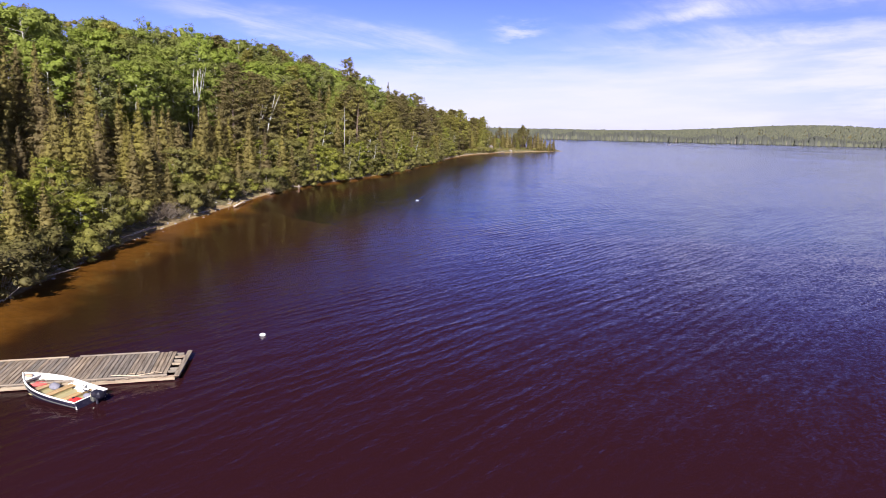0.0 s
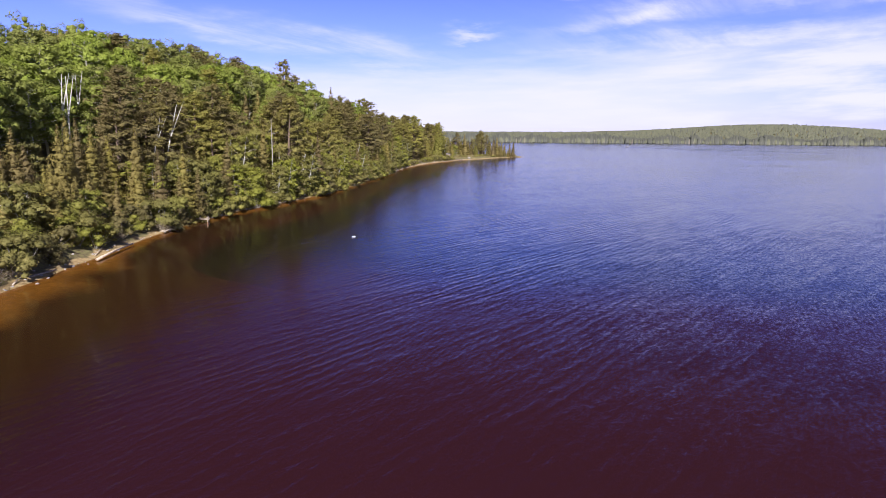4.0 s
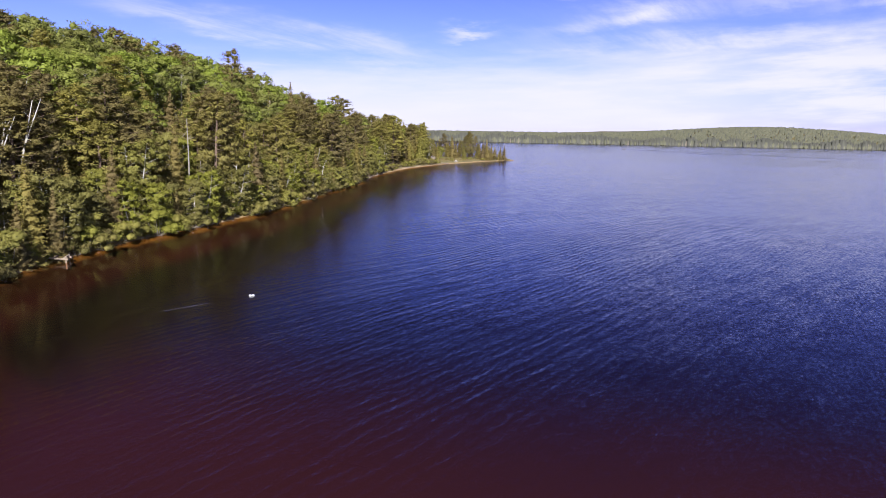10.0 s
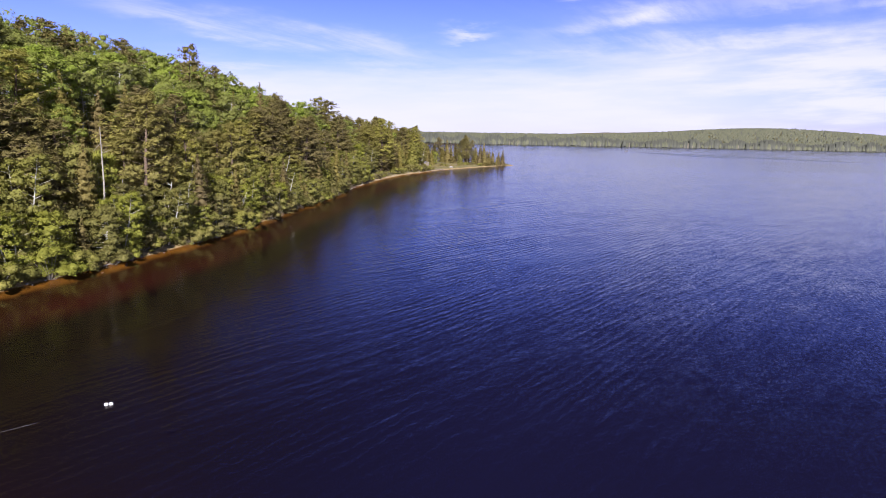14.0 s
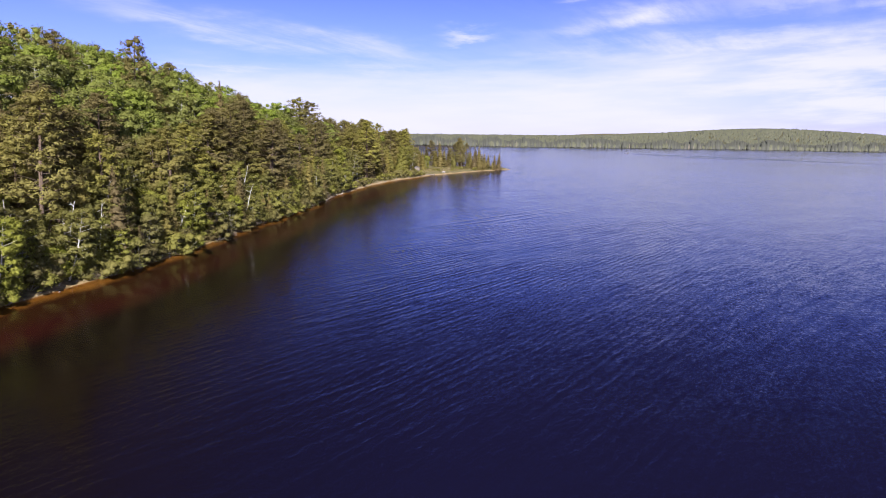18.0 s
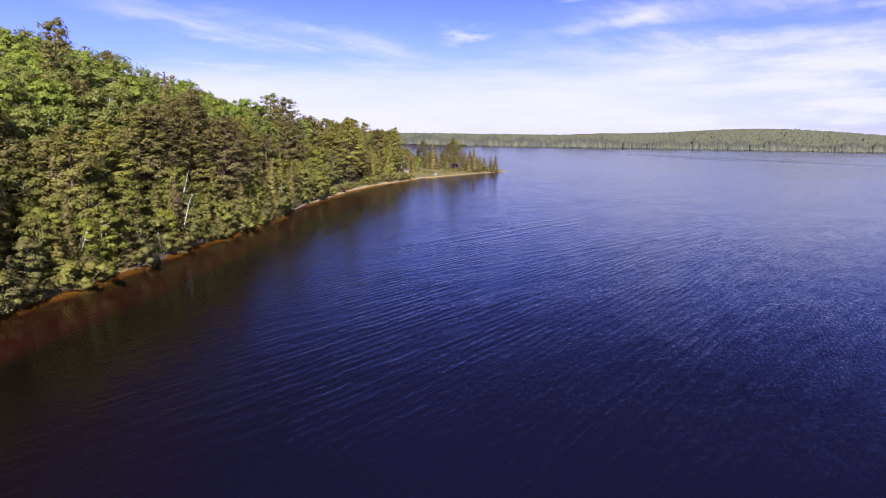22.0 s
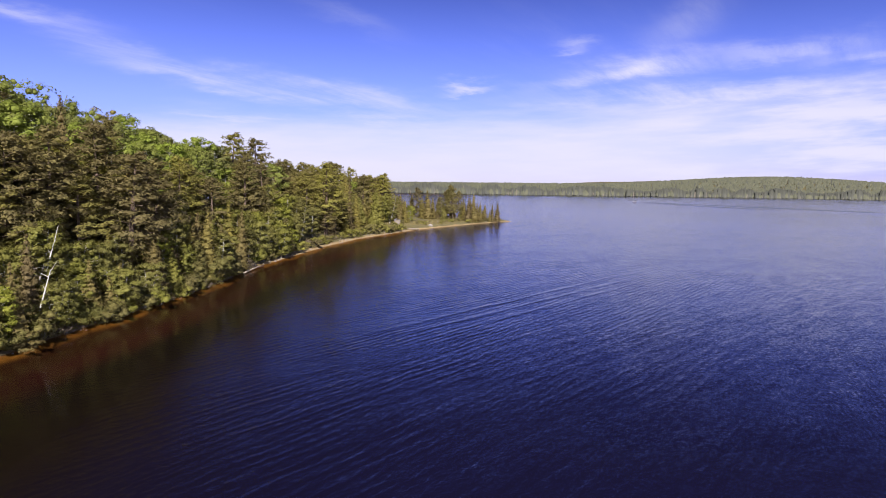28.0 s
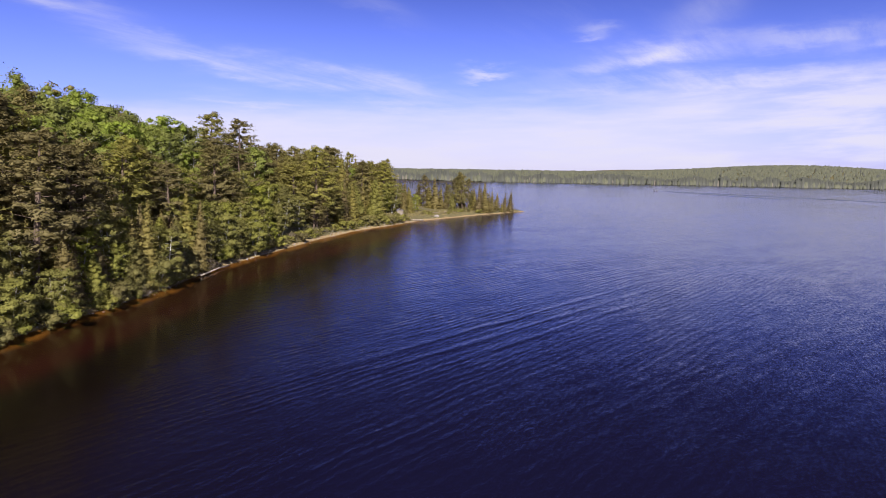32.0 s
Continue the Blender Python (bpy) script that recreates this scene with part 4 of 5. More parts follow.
PLANK = wood_material("weathered_plank", (0.31, 0.25, 0.185), (0.13, 0.097, 0.068))
TIMBER = wood_material("grey_timber", (0.29, 0.242, 0.180), (0.20, 0.15, 0.11), (2.0, 14.0, 14.0))
DRIFTWOOD = wood_material("driftwood", (0.52, 0.44, 0.34), (0.26, 0.20, 0.15), (14.0, 14.0, 1.5))
BENCH_WOOD = wood_material("bench_wood", (0.46, 0.33, 0.19), (0.26, 0.18, 0.10), (14.0, 1.5, 14.0))
HULL_WHITE = paint_material("white_boat_paint", (0.78, 0.76, 0.68), (0.52, 0.47, 0.38), 0.4)
HULL_NAVY = paint_material("navy_boat_paint", (0.018, 0.016, 0.035), (0.07, 0.06, 0.08), 0.35)
OLIVE_FLOOR = paint_material("olive_boat_floor", (0.38, 0.33, 0.17), (0.24, 0.19, 0.11), 0.7)
RED_PLASTIC = paint_material("red_plastic", (0.70, 0.035, 0.03), (0.45, 0.05, 0.04), 0.4)
FADED_RED = paint_material("faded_red_cloth", (0.50, 0.10, 0.085), (0.30, 0.08, 0.07), 0.85)
TAN_CLOTH = paint_material("tan_cloth", (0.45, 0.31, 0.20), (0.25, 0.17, 0.11), 0.9)
GREY_CLOTH = paint_material("grey_cloth", (0.22, 0.21, 0.24), (0.11, 0.10, 0.13), 0.9)
BLACK_MOTOR = paint_material("black_motor_cowl", (0.016, 0.015, 0.024), (0.06, 0.055, 0.07), 0.3)
ALUMINIUM = paint_material("bare_aluminium", (0.62, 0.62, 0.500), (0.40, 0.40, 0.42), 0.35, 0.9)
BUOY_WHITE = paint_material("white_buoy_plastic", (0.85, 0.85, 0.84), (0.60, 0.58, 0.50), 0.35)
ROPE = paint_material("pale_rope", (0.52, 0.40, 0.27), (0.30, 0.22, 0.15), 0.95)
GRASS = leaf_material("dry_grass", (0.14, 0.12, 0.045), (0.23, 0.20, 0.075), (0.33, 0.28, 0.12), 0.25)
STONE = paint_material("grey_stone", (0.30, 0.27, 0.24), (0.16, 0.14, 0.12), 0.85)


def box_mesh(name, size, mat, bevel=0.01, shift=(0, 0, 0)):
    bm = bmesh.new()
    box_bm(bm, size, Matrix.Translation(shift), bevel)
    return mesh_from(name, bm, mat)


def rope_mesh(name, points, radius, mat):
    pts = np.asarray(points, float)
    return mesh_of(name, *stick(pts, [radius] * len(pts), 5), mat, True)


def round_lump(name, size, mat, seed=0, rough=0.12, cuts=2):
    """A rounded soft or stony lump of a given size."""
    bm = bmesh.new()
    bmesh.ops.create_icosphere(bm, subdivisions=cuts, radius=0.5)
    for v in bm.verts:
        k = 1 + rough * noise.noise(v.co * 3.1 + Vector((seed, seed * 2.1, 0)))
        v.co = Vector((v.co.x * size[0] * k, v.co.y * size[1] * k, v.co.z * size[2] * k))
    me = mesh_from(name, bm, mat)
    me.polygons.foreach_set("use_smooth", [True] * len(me.polygons))
    return me


def make_dock():
    rng = random.Random(4)
    deck_z, length, width = 0.26, 14.4, 2.75
    dock = thing("dock", (-11.1, 21.55, 0.0), math.atan2(0.385, 0.923), label="weathered grey plank dock with a broken open end", category="dock")
    planks = [box_mesh("plank", (0.146, width - 0.06, 0.038), PLANK, 0.006) for _ in range(3)]
    x, k = -0.62, 0
    while x > -length:
        ob = part("plank", planks[k % 3], dock)
        ob.location = (x, rng.uniform(-0.025, 0.025), deck_z - 0.02 + rng.uniform(-0.004, 0.006))
        ob.rotation_euler = (rng.uniform(-0.003, 0.003), rng.uniform(-0.02, 0.02), rng.uniform(-0.006, 0.006))
        x -= 0.163 + rng.uniform(0, 0.006)
        k += 1
    for y in (-1.25, -0.45, 0.45, 1.25):
        joist = part("joist", box_mesh("joist", (length - 0.25, 0.07, 0.18), TIMBER, 0.008), dock)
        joist.location = (-length / 2 - 0.12, y, deck_z - 0.13)
    # the end board, left standing past the missing planks
    end = part("end_board", box_mesh("end_board", (0.20, width + 0.05, 0.05), PLANK, 0.01), dock, "loose grey end board")
    end.location, end.rotation_euler = (-0.10, 0.03, deck_z - 0.03), (0, 0, -0.05)
    for y in (-0.8, 0.0, 0.8):
        block = part("cross_block", box_mesh("cross_block", (0.40, 0.10, 0.09), TIMBER, 0.01), dock)
        block.location, block.rotation_euler = (-0.36, y, deck_z - 0.05), (0, 0, rng.uniform(-0.15, 0.15))
    # low kick rails along both edges, in lengths with gaps
    for y, runs in ((width / 2 - 0.05, ((-4.3, -1.25), (-7.6, -4.7), (-10.9, -8.0), (-14.2, -11.2))), (-width / 2 + 0.05, ((-6.9, -0.5), (-14.2, -7.2)))):
        for a, b in runs:
            rail = part("kick_rail", box_mesh("kick_rail", (b - a, 0.08, 0.06), TIMBER, 0.012), dock)
            rail.location = ((a + b) / 2, y, deck_z + 0.031)
    for x in (-1.4, -5.2, -9.0, -12.8):
        for y in (0.75, 1.12):
            pile = part("pile", mesh_of("pile", *stick([(0, 0, -3.2), (0, 0, 0.12)], [0.09, 0.085], 10), TIMBER, True), dock)
            pile.location = (x, y, deck_z - 0.25)
    rope = [(-1.9 + 0.22 * math.cos(t * 0.9) + 0.05 * t, -1.2 + 0.16 * math.sin(t * 0.9), deck_z + 0.045 + 0.006 * t) for t in range(15)]
    line = new("mooring_rope", rope_mesh("mooring_rope", [(-2.5, -1.30, deck_z + 0.13)] + rope + [(-0.7, -1.24, deck_z + 0.1)], 0.017, ROPE))
    line.matrix_basis = dock.matrix_basis.copy()
    line.location, line.rotation_euler = dock.location, dock.rotation_euler
    tagged(line, "pale coiled mooring rope lying on the dock edge", "rope")
    return dock


def make_boat():
    """A small open aluminium fishing boat; x runs from the transom to the bow."""
    length, beam = 3.5, 1.36
    boat = thing("motor_boat", (-12.55, 17.86, 0.0), math.atan2(0.86, -3.62), label="small open fishing boat, white inside with a navy hull", category="boat")
    xs_, n = np.linspace(0, 1, 15), 9

    def section(f, inset=0.0, lift=0.0):
        half = beam / 2 * (1 - max(0.0, (f - 0.42) / 0.58) ** 2.3) * (0.93 + 0.07 * min(1, f * 3)) - inset
        half = max(half, 0.015)
        keel, sheer = -0.16 + 0.42 * max(0.0, (f - 0.6) / 0.4) ** 2.2 + lift, 0.27 + 0.25 * f ** 2
        pts = []
        for k in range(n):
            q = k / (n - 1) * 2 - 1
            a = abs(q)
            z = keel + (sheer - keel) * max(0.0, (a - 0.45) / 0.55) ** 0.9 if a > 0.45 else keel + 0.03 * a
            y = half * (a / 0.45 * 0.80 if a < 0.45 else 0.80 + 0.20 * (a - 0.45) / 0.55)
            pts.append((f * length, math.copysign(y, q) if q else 0.0, z))
        return pts

    def loft(inset, lift, flip, close):
        rows = [section(float(f), inset, lift) for f in xs_]
        verts = [p for row in rows for p in row]
        faces = []
        for i in range(len(rows) - 1):
            for k in range(n - 1):
                a, b, c, d = i * n + k, i * n + k + 1, (i + 1) * n + k + 1, (i + 1) * n + k
                faces.append((a, b, c, d) if flip else (d, c, b, a))
        if close:
            faces.append(tuple(range(n)))
        return verts, faces

    part("hull", mesh_of("hull", *loft(0.0, 0.0, False, True), HULL_NAVY), boat, "navy outer hull")
    part("lining", mesh_of("lining", *loft(0.03, 0.19, True, False), HULL_WHITE), boat, "white inner hull")
    for side in (-1, 1):
        edge = [(p[0], p[1] + 0.012 * side, p[2] + 0.01) for p in (section(float(f))[0 if side < 0 else -1] for f in xs_)]
        part("gunwale", mesh_of("gunwale", *stick(edge, [0.032] * len(edge), 6), HULL_WHITE), boat, "white rolled gunwale")
        strip = [(p[0], p[1] * 1.006, p[2] - 0.17) for p in (section(float(f))[0 if side < 0 else -1] for f in xs_[:14])]
        part("rub_strip", mesh_of("rub_strip", *stick(strip, [0.018] * len(strip), 5), ALUMINIUM), boat)
    board = part("transom", box_mesh("transom", (0.05, beam * 0.86, 0.30), HULL_WHITE, 0.01), boat)
    board.location = (0.04, 0, 0.14)
    floor = part("floor", box_mesh("floor", (2.5, 1.0, 0.03), OLIVE_FLOOR, 0.005), boat, "olive floor boards")
    floor.location = (1.35, 0, 0.055)
    for x, w in ((0.75, 1.02), (1.60, 1.06), (2.40, 0.94)):
        bench = part("bench", box_mesh("bench", (0.26, w, 0.05), BENCH_WOOD, 0.012), boat, "worn tan bench")
        bench.location = (x, 0, 0.20)
        riser = part("bench_riser", box_mesh("bench_riser", (0.20, w * 0.75, 0.20), OLIVE_FLOOR, 0.01), boat)
        riser.location = (x, 0, 0.10)
    deck = part("bow_deck", mesh_of("bow_deck", [(2.95, -0.34, 0.455), (2.95, 0.34, 0.455), (3.38, 0.08, 0.500), (3.38, -0.08, 0.500), (2.95, -0.34, 0.430), (2.95, 0.34, 0.430), (3.38, 0.08, 0.475), (3.38, -0.08, 0.475)],
                                    [(0, 3, 2, 1), (4, 5, 6, 7), (0, 1, 5, 4), (1, 2, 6, 5), (2, 3, 7, 6), (3, 0, 4, 7)], HULL_WHITE), boat)
    seat = part("folding_seat", box_mesh("folding_seat", (0.30, 0.32, 0.06), HULL_WHITE, 0.03), boat, "white padded folding seat")
    seat.location = (0.74, -0.26, 0.26)
    rest = part("seat_back", box_mesh("seat_back", (0.05, 0.30, 0.20), HULL_WHITE, 0.03), seat)
    rest.location, rest.rotation_euler = (0.15, 0, 0.11), (0, 0.3, 0)
    motor = part("outboard_motor", box_mesh("motor_bracket", (0.14, 0.20, 0.30), ALUMINIUM, 0.02), boat, "dark outboard motor")
    motor.location = (-0.05, -0.06, 0.24)
    cowl = part("cowl", box_mesh("cowl", (0.42, 0.30, 0.26), BLACK_MOTOR, 0.07), motor, "black motor cowl")
    cowl.location = (-0.20, 0, 0.14)
    leg = part("leg", mesh_of("motor_leg", *stick([(-0.14, 0, 0.1), (-0.16, 0, -0.75)], [0.05, 0.035], 8), BLACK_MOTOR), motor)
    tiller = part("tiller", mesh_of("tiller", *stick([(0.0, 0, 0.16), (0.45, 0.06, 0.20)], [0.025, 0.02], 6), BLACK_MOTOR), motor)

    def in_boat(name, me, at, turn, label, category):
        ob = new(name, me)
        ob.matrix_basis = Matrix.Translation(boat.location) @ Matrix.Rotation(boat.rotation_euler.z, 4, "Z") @ pose(*at, 0, 0, turn)
        return tagged(ob, label, category)

    tank = in_boat("fuel_tank", box_mesh("fuel_tank", (0.40, 0.27, 0.20), RED_PLASTIC, 0.05), (0.36, 0.34, 0.16), 15, "red plastic fuel tank beside the motor", "fuel tank")
    cap = part("cap", mesh_of("cap", *stick([(0.08, 0, 0.09), (0.08, 0, 0.14)], [0.04, 0.035], 8), BLACK_MOTOR), tank)
    in_boat("life_jacket", round_lump("life_jacket", (0.62, 0.42, 0.17), FADED_RED, 5, 0.35), (2.68, 0.02, 0.24), 40, "faded red life jacket thrown in the bow", "life jacket")
    in_boat("folded_tarp", round_lump("folded_tarp", (0.30, 0.22, 0.10), TAN_CLOTH, 8, 0.4), (3.15, 0.03, 0.50), 10, "crumpled tan tarp on the bow deck", "tarp")
    in_boat("bag", round_lump("bag", (0.52, 0.36, 0.24), GREY_CLOTH, 9, 0.25), (2.06, -0.16, 0.20), -25, "dark grey bag between the benches", "bag")
    in_boat("jacket", round_lump("jacket", (0.46, 0.34, 0.16), GREY_CLOTH, 11, 0.35), (0.40, -0.22, 0.13), 15, "crumpled grey jacket by the motor", "jacket")
    return boat


def make_buoy(x, y, twin):
    label = "pair of white plastic float jugs tied together" if twin else "white plastic mooring buoy floating on the lake"
    buoy = thing("buoy", (x, y, 0.0), 0.4, label=label, category="buoy", group="buoys")
    for off in ((-0.11, 0.11) if twin else (0.0,)):
        ball = part("float", round_lump("float", (0.21, 0.20, 0.17) if twin else (0.30, 0.22, 0.18), BUOY_WHITE, 2, 0.06), buoy)
        ball.location = (off, 0, 0.05)
        collar = part("tie_ring", rope_mesh("tie_ring", [(off + 0.05 * math.cos(a * 1.05), 0.05 * math.sin(a * 1.05), 0.115) for a in range(7)], 0.012, ROPE), buoy)
    return buoy


def make_log(points, r0, r1, label, name="driftwood_log", mat=None):
    pts = np.array(points, float)
    bits = [stick(pts, np.linspace(r0, r1, len(pts)), 8)]
    ob = new(name, mesh_of(name, *gather(bits), mat or DRIFTWOOD, True))
    ob.location = (0, 0, 0)
    return tagged(ob, label, "log", "driftwood on the shore")


def make_snag(x, y, h, lean, seed, thick=1.0, fork=True, label="leaning bare white birch snag over the water", bark=BARK_WHITE):
    """A dead or leaning bare birch."""
    rng = np.random.default_rng(seed)
    top = np.array([lean[0], lean[1], h])
    bits = [stick([(0, 0, -0.4), top * 0.5 + (0.1, 0.05, 0.1), top], [0.075 * thick, 0.06 * thick, 0.025 * thick], 6)]
    if fork:
        bits.append(stick([top * 0.55, top * 0.8 + (0.5, 0.1, 0.3), top * 0.98 + (0.9, 0.1, 0.4)], [0.05 * thick, 0.04 * thick, 0.02], 5))
    for k in range(6):
        root = top * rng.uniform(0.45, 0.95)
        bits.append(stick([root, root + rng.normal(0, 0.4, 3) + (0, 0, 0.35)], [0.035, 0.012], 4))
    ob = new("dead_tree", mesh_of("dead_tree", *gather(bits), bark))
    ob.location = (x, y, float(height(x, y)))
    return tagged(ob, label, "tree", "dead trees on the bank")


def make_crib():
    crib = thing("log_crib", (-34.75, 92.5, 0.0), 0.35, label="small broken frame of grey timbers at the water", category="timber crib")
    for y in (-0.5, 0.5):
        side = part("side_timber", box_mesh("side_timber", (2.0, 0.16, 0.16), TIMBER, 0.02), crib)
        side.location, side.rotation_euler = (0, y, 0.42), (0, 0.12, 0.06 * y)
    for x in (-0.8, -0.1, 0.7):
        rung = part("cross_timber", box_mesh("cross_timber", (0.15, 1.25, 0.13), TIMBER, 0.02), crib)
        rung.location = (x, 0, 0.55 - 0.12 * x)
    for x, y in ((-0.85, -0.5), (-0.85, 0.5), (0.8, -0.5), (0.8, 0.5)):
        post = part("post", mesh_of("post", *stick([(x, y, -0.6), (x, y, 0.62)], [0.08, 0.07], 8), TIMBER), crib)
    return crib


def shore_clutter():
    rng = np.random.default_rng(31)
    make_log([(-32.5, 68.0, 0.16), (-33.2, 71.8, 0.24), (-33.8, 75.6, 0.18)], 0.13, 0.07, "long pale driftwood log along the sand")
    make_log([(-33.4, 60.5, 0.2), (-33.2, 63.8, 0.16)], 0.10, 0.06, "pale driftwood log at the water's edge")
    make_log([(-31.4, 47.5, 0.3), (-32.0, 51.6, 0.25)], 0.12, 0.08, "grey driftwood log under the bushes")
    make_log([(-34.6, 83.0, 0.22), (-34.9, 87.2, 0.15)], 0.11, 0.05, "grey driftwood log at the water's edge")
    make_log([(-29.2, 136.0, 0.7), (-27.6, 138.6, 0.02)], 0.11, 0.06, "fallen grey trunk dipping into the water")
    make_log([(-25.9, 197.8, 0.2), (-26.2, 203.2, 0.22), (-26.0, 206.0, 0.15)], 0.13, 0.08, "long pale log lying along the beach")
    for k in range(34):
        y = rng.uniform(30, 270)
        x, py = inland(y, rng.uniform(0.0, 0.8))
        turn, long = rng.uniform(0, 6.28), rng.uniform(0.7, 2.6)
        z = float(height(x, py)) + 0.07
        make_log([(x, py, z), (x + long * math.cos(turn) * 0.3, py + long * 0.9, z + rng.uniform(-0.05, 0.35))], rng.uniform(0.04, 0.09), 0.03, "bleached driftwood branch at the water's edge", "driftwood_branch")
    for x, y, h, lean, seed in ((-29.9, 141.2, 4.6, (1.6, 0.8), 1), (-30.6, 162.4, 7.5, (1.4, 1.6), 2), (-32.2, 131.3, 7.0, (0.5, 1.0), 4)):
        make_snag(x, y, h, lean, seed, 0.8, False)
    slope = "pale bare aspen trunk standing among the crowns"
    for x, y, h, lean, seed in ((-42.3, 96.8, 11.0, (2.4, 1.2), 5), (-43.0, 95.0, 9.0, (1.8, 1.0), 6), (-47.6, 105.4, 11.0, (0.6, 0.3), 7), (-48.8, 86.9, 11.5, (0.9, 0.4), 8), (-47.4, 86.5, 11.8, (0.4, 0.2), 9), (-50.0, 92.3, 11.5, (0.3, 0.0), 10)):
        make_snag(x, y, h, lean, seed, 1.4, True, slope)
    bank = "thin white birch trunk at the wood's edge"
    for x, y, h, lean, seed in ((-31.9, 124.3, 6.6, (0.9, 1.3), 11), (-31.3, 128.7, 6.2, (0.4, 0.9), 12), (-28.6, 159.2, 5.6, (1.1, 1.3), 13)):
        make_snag(x, y, h, lean, seed, 1.1, False, bank)
    make_snag(-34.3, 117.4, 11.8, (0.1, 0.3), 14, 1.4, False, "grey dead pine with bare broken limbs", BARK_GREY)
    make_snag(-34.0, 120.6, 6.0, (-0.2, 0.4), 15, 1.4, False, "grey dead pine with bare broken limbs", BARK_GREY)
    # stones along the edge
    verts, faces, base = [], [], 0
    model = round_lump("stone_model", (1, 1, 0.7), STONE, 1, 0.3, 1)
    mv = np.array([v.co[:] for v in model.vertices])
    mf = np.array([p.vertices[:] for p in model.polygons])
    for k in range(520):
        x, py = inland(rng.uniform(20, 300), rng.normal(0.25, 0.5))
        size = rng.uniform(0.08, 0.30)
        verts.append(mv * size * (1, rng.uniform(0.7, 1.3), 1) + (x, py, float(height(x, py)) + 0.03)), faces.append(mf + base)
        base += len(mv)
    bpy.data.meshes.remove(model)
    tagged(new("shore_stones", mesh_of("shore_stones", np.concatenate(verts), np.concatenate(faces), STONE)), "small grey stones along the water's edge", "stones", kind="stuff")


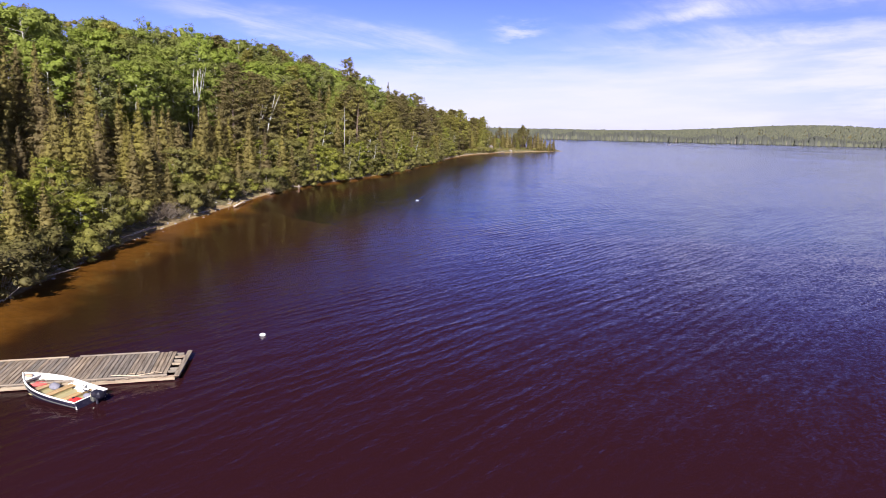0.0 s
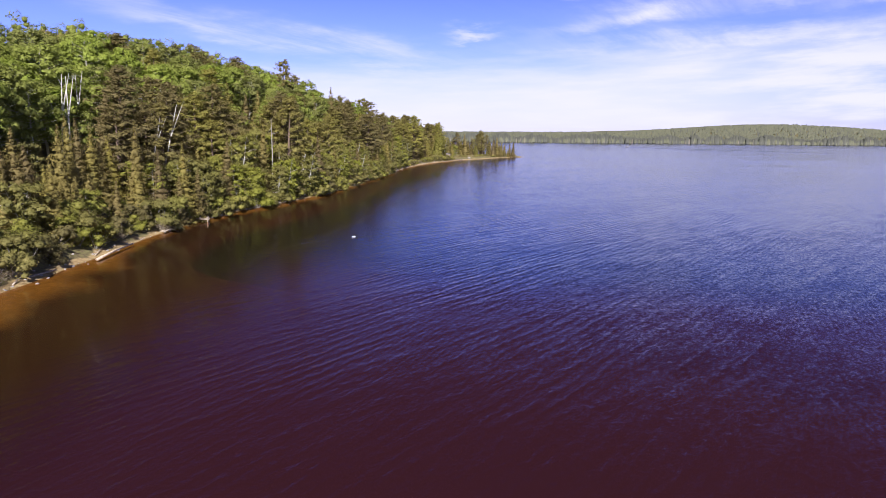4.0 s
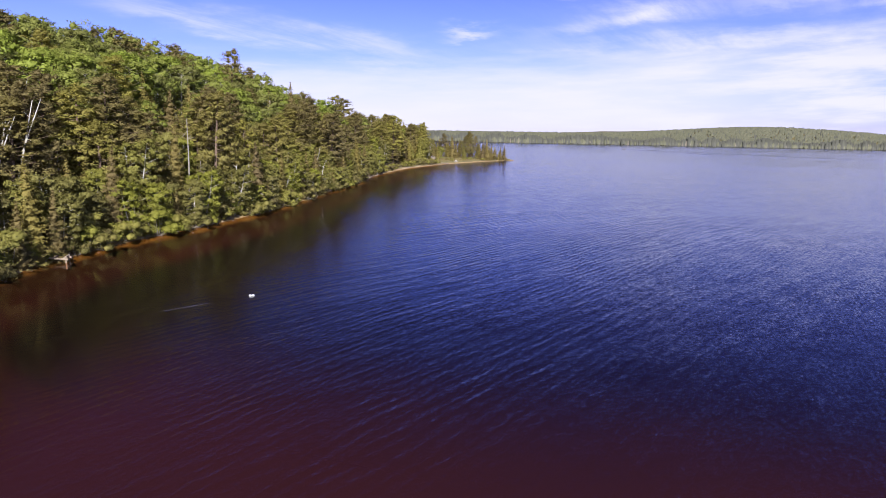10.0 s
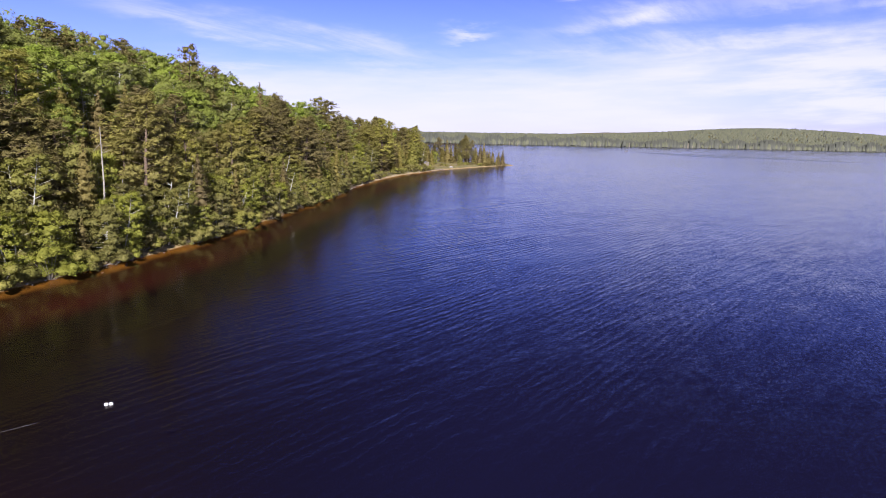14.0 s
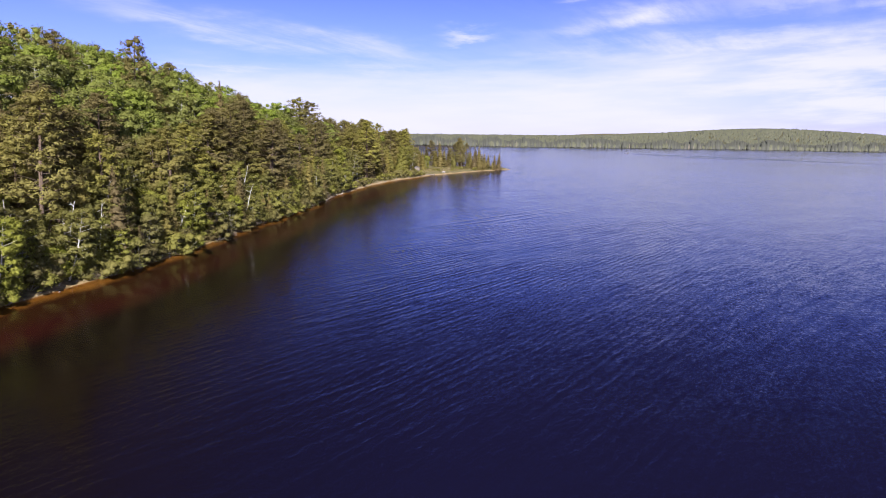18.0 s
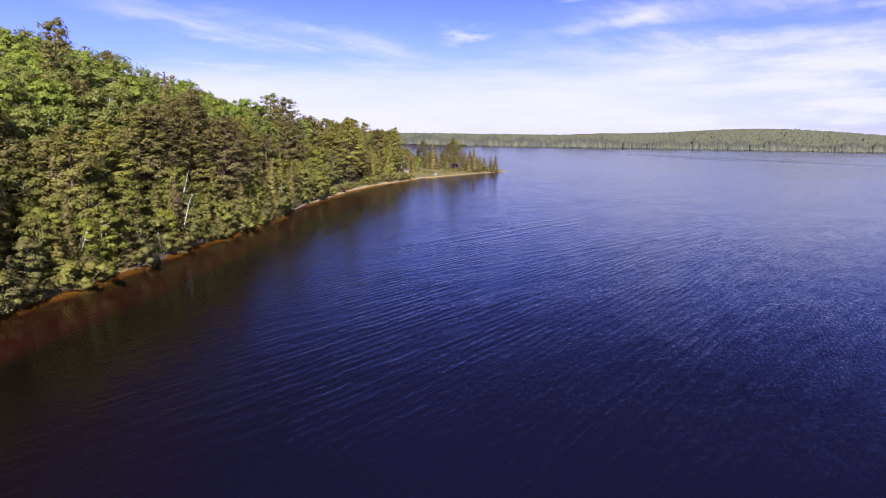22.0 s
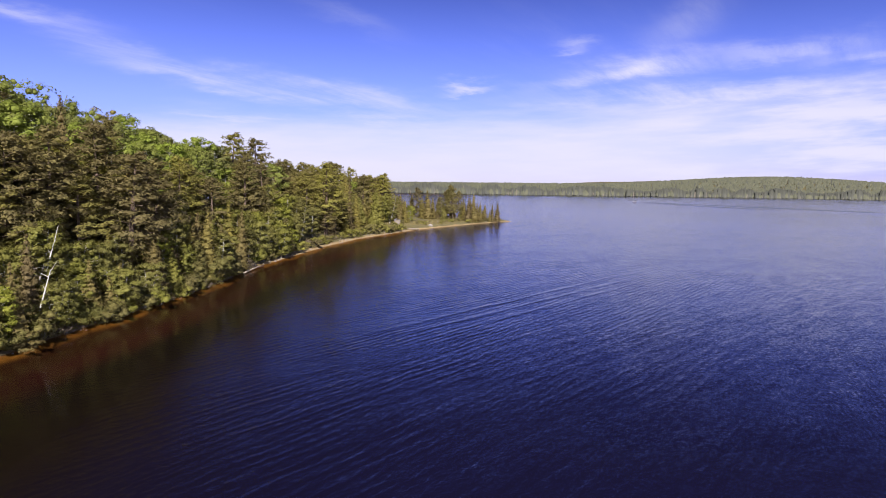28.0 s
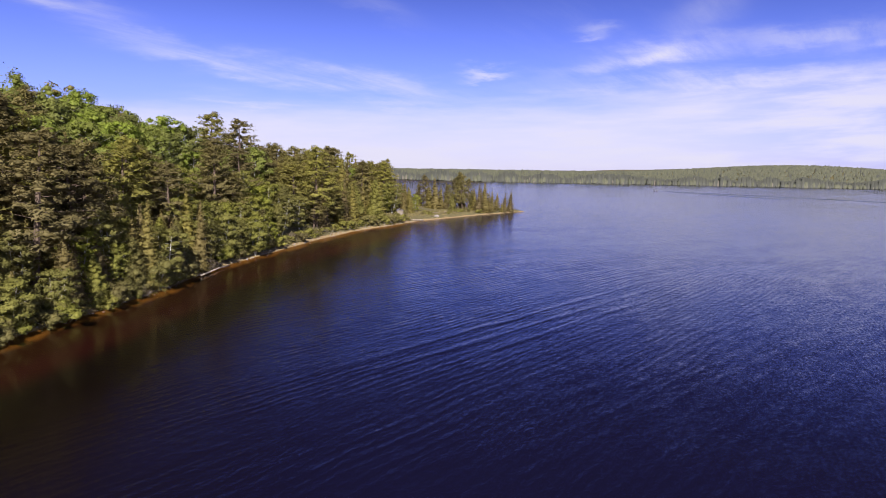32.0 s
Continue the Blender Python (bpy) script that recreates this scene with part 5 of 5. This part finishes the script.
def point_clearing():
    small = thing("small_dock", (-11.6, 288.4, 0.0), 0.25, label="small pale wooden dock by the clearing", category="dock")
    for k in range(16):
        board = part("plank", box_mesh("short_plank", (0.20, 1.5, 0.05), DRIFTWOOD, 0.008) if k == 0 else small.children[0].data, small)
        board.location = (-2.0 + 0.23 * k, 0, 0.42)
    for y in (-0.6, 0.6):
        beam = part("beam", box_mesh("beam", (3.8, 0.10, 0.16), TIMBER, 0.01), small)
        beam.location = (-0.2, y, 0.31)
        for x in (-1.6, 1.4):
            post = part("post", mesh_of("dock_post", *stick([(x, y, -0.9), (x, y, 0.5)], [0.06, 0.06], 8), TIMBER), small)
    shed = thing("shed", (-16.6, 289.6, float(height(-16.6, 289.6))), 0.3, label="small grey board shed under the trees", category="shed")
    part("wall", box_mesh("shed_wall", (1.7, 1.4, 1.3), TIMBER, 0.02, (0, 0, 0.62)), shed)
    bm = bmesh.new()
    box_bm(bm, (1.05, 1.7, 0.06), pose(-0.45, 0, 1.48, 0, -28, 0), 0.01)
    box_bm(bm, (1.05, 1.7, 0.06), pose(0.45, 0, 1.48, 0, 28, 0), 0.01)
    part("roof", mesh_from("shed_roof", bm, GREY_CLOTH), shed, "dark shingled roof")
    door = part("door", box_mesh("shed_door", (0.05, 0.6, 1.0), DRIFTWOOD, 0.01), shed)
    door.location = (0.87, 0, 0.52)
    for at, turn in (((-8.6, 303.5), 20), ((-5.6, 309.0), -15)):
        bench = thing("bench", (*at, float(height(*at))), radians(turn), label="low brown plank bench in the clearing", category="bench", group="benches in the clearing")
        seat = part("seat", box_mesh("bench_seat", (1.7, 0.36, 0.06), TIMBER, 0.01), bench)
        seat.location = (0, 0, 0.45)
        for x in (-0.65, 0.65):
            leg = part("leg", box_mesh("bench_leg", (0.08, 0.32, 0.46), TIMBER, 0.01), bench)
            leg.location = (x, 0, 0.21)
    ring = thing("boulder", (-7.6, 299.2, float(height(-7.6, 299.2))), label="pale rounded boulder on the beach", category="boulder")
    lump = part("stone", round_lump("boulder_stone", (1.5, 1.1, 0.9), STONE, 5, 0.25), ring)
    lump.location = (0, 0, 0.25)
    # dry grass over the clearing
    rng = np.random.default_rng(12)
    spots = []
    while len(spots) < 2600:
        y = rng.uniform(270, 338)
        x, py = inland(y, rng.uniform(2.2, 12))
        if inside(np.array([x]), np.array([py]), LAND)[0]:
            spots.append((x, py, float(np.clip(0.6, 0, 1))))
    spots = np.array(spots)
    spots[:, 2] = height(spots[:, 0], spots[:, 1]) + 0.10
    up = rng.normal(0, 0.35, (len(spots), 3)) + (0, 0, 1)
    v, f = cards(spots, up, rand_dirs(rng, len(spots)), rng.uniform(0.25, 0.5, len(spots)), rng.uniform(0.15, 0.4, len(spots)), rng)
    tagged(new("dry_grass", mesh_of("dry_grass", v, f, GRASS)), "dry yellow-green grass in the clearing", "grass", kind="stuff")


def far_boat():
    boat = thing("far_boat", (145.0, 677.0, 0.0), 0.6, label="small light motor boat far out on the lake", category="boat")
    hull = [(-2.5, -0.9, 0.75), (-2.5, 0.9, 0.75), (1.2, 0.95, 0.85), (2.9, 0, 1.0), (1.2, -0.95, 0.85), (-2.5, -0.6, -0.2), (-2.5, 0.6, -0.2), (1.0, 0.5, -0.2), (2.2, 0, -0.1), (1.0, -0.5, -0.2)]
    part("hull", mesh_of("far_hull", hull, [(4, 3, 2, 1, 0), (0, 1, 6, 5), (1, 2, 7, 6), (2, 3, 8, 7), (3, 4, 9, 8), (4, 0, 5, 9), (5, 6, 7, 8, 9)], GREY_CLOTH), boat)
    cabin = part("windscreen", box_mesh("windscreen", (0.5, 1.4, 0.6), GREY_CLOTH, 0.08), boat)
    cabin.location = (0.6, 0, 1.1)


make_dock()
make_boat()
make_buoy(-9.77, 25.95, False)
make_buoy(-13.1, 83.9, True)
line = new("floating_line", rope_mesh("floating_line", [(-17.6 + 0.34 * k, 79.2 + 0.36 * k, 0.002 + 0.003 * math.sin(2 * k)) for k in range(8)], 0.005, GREY_CLOTH))
tagged(line, "thin grey rope floating on the water", "rope")
make_crib()
shore_clutter()
point_clearing()
far_boat()
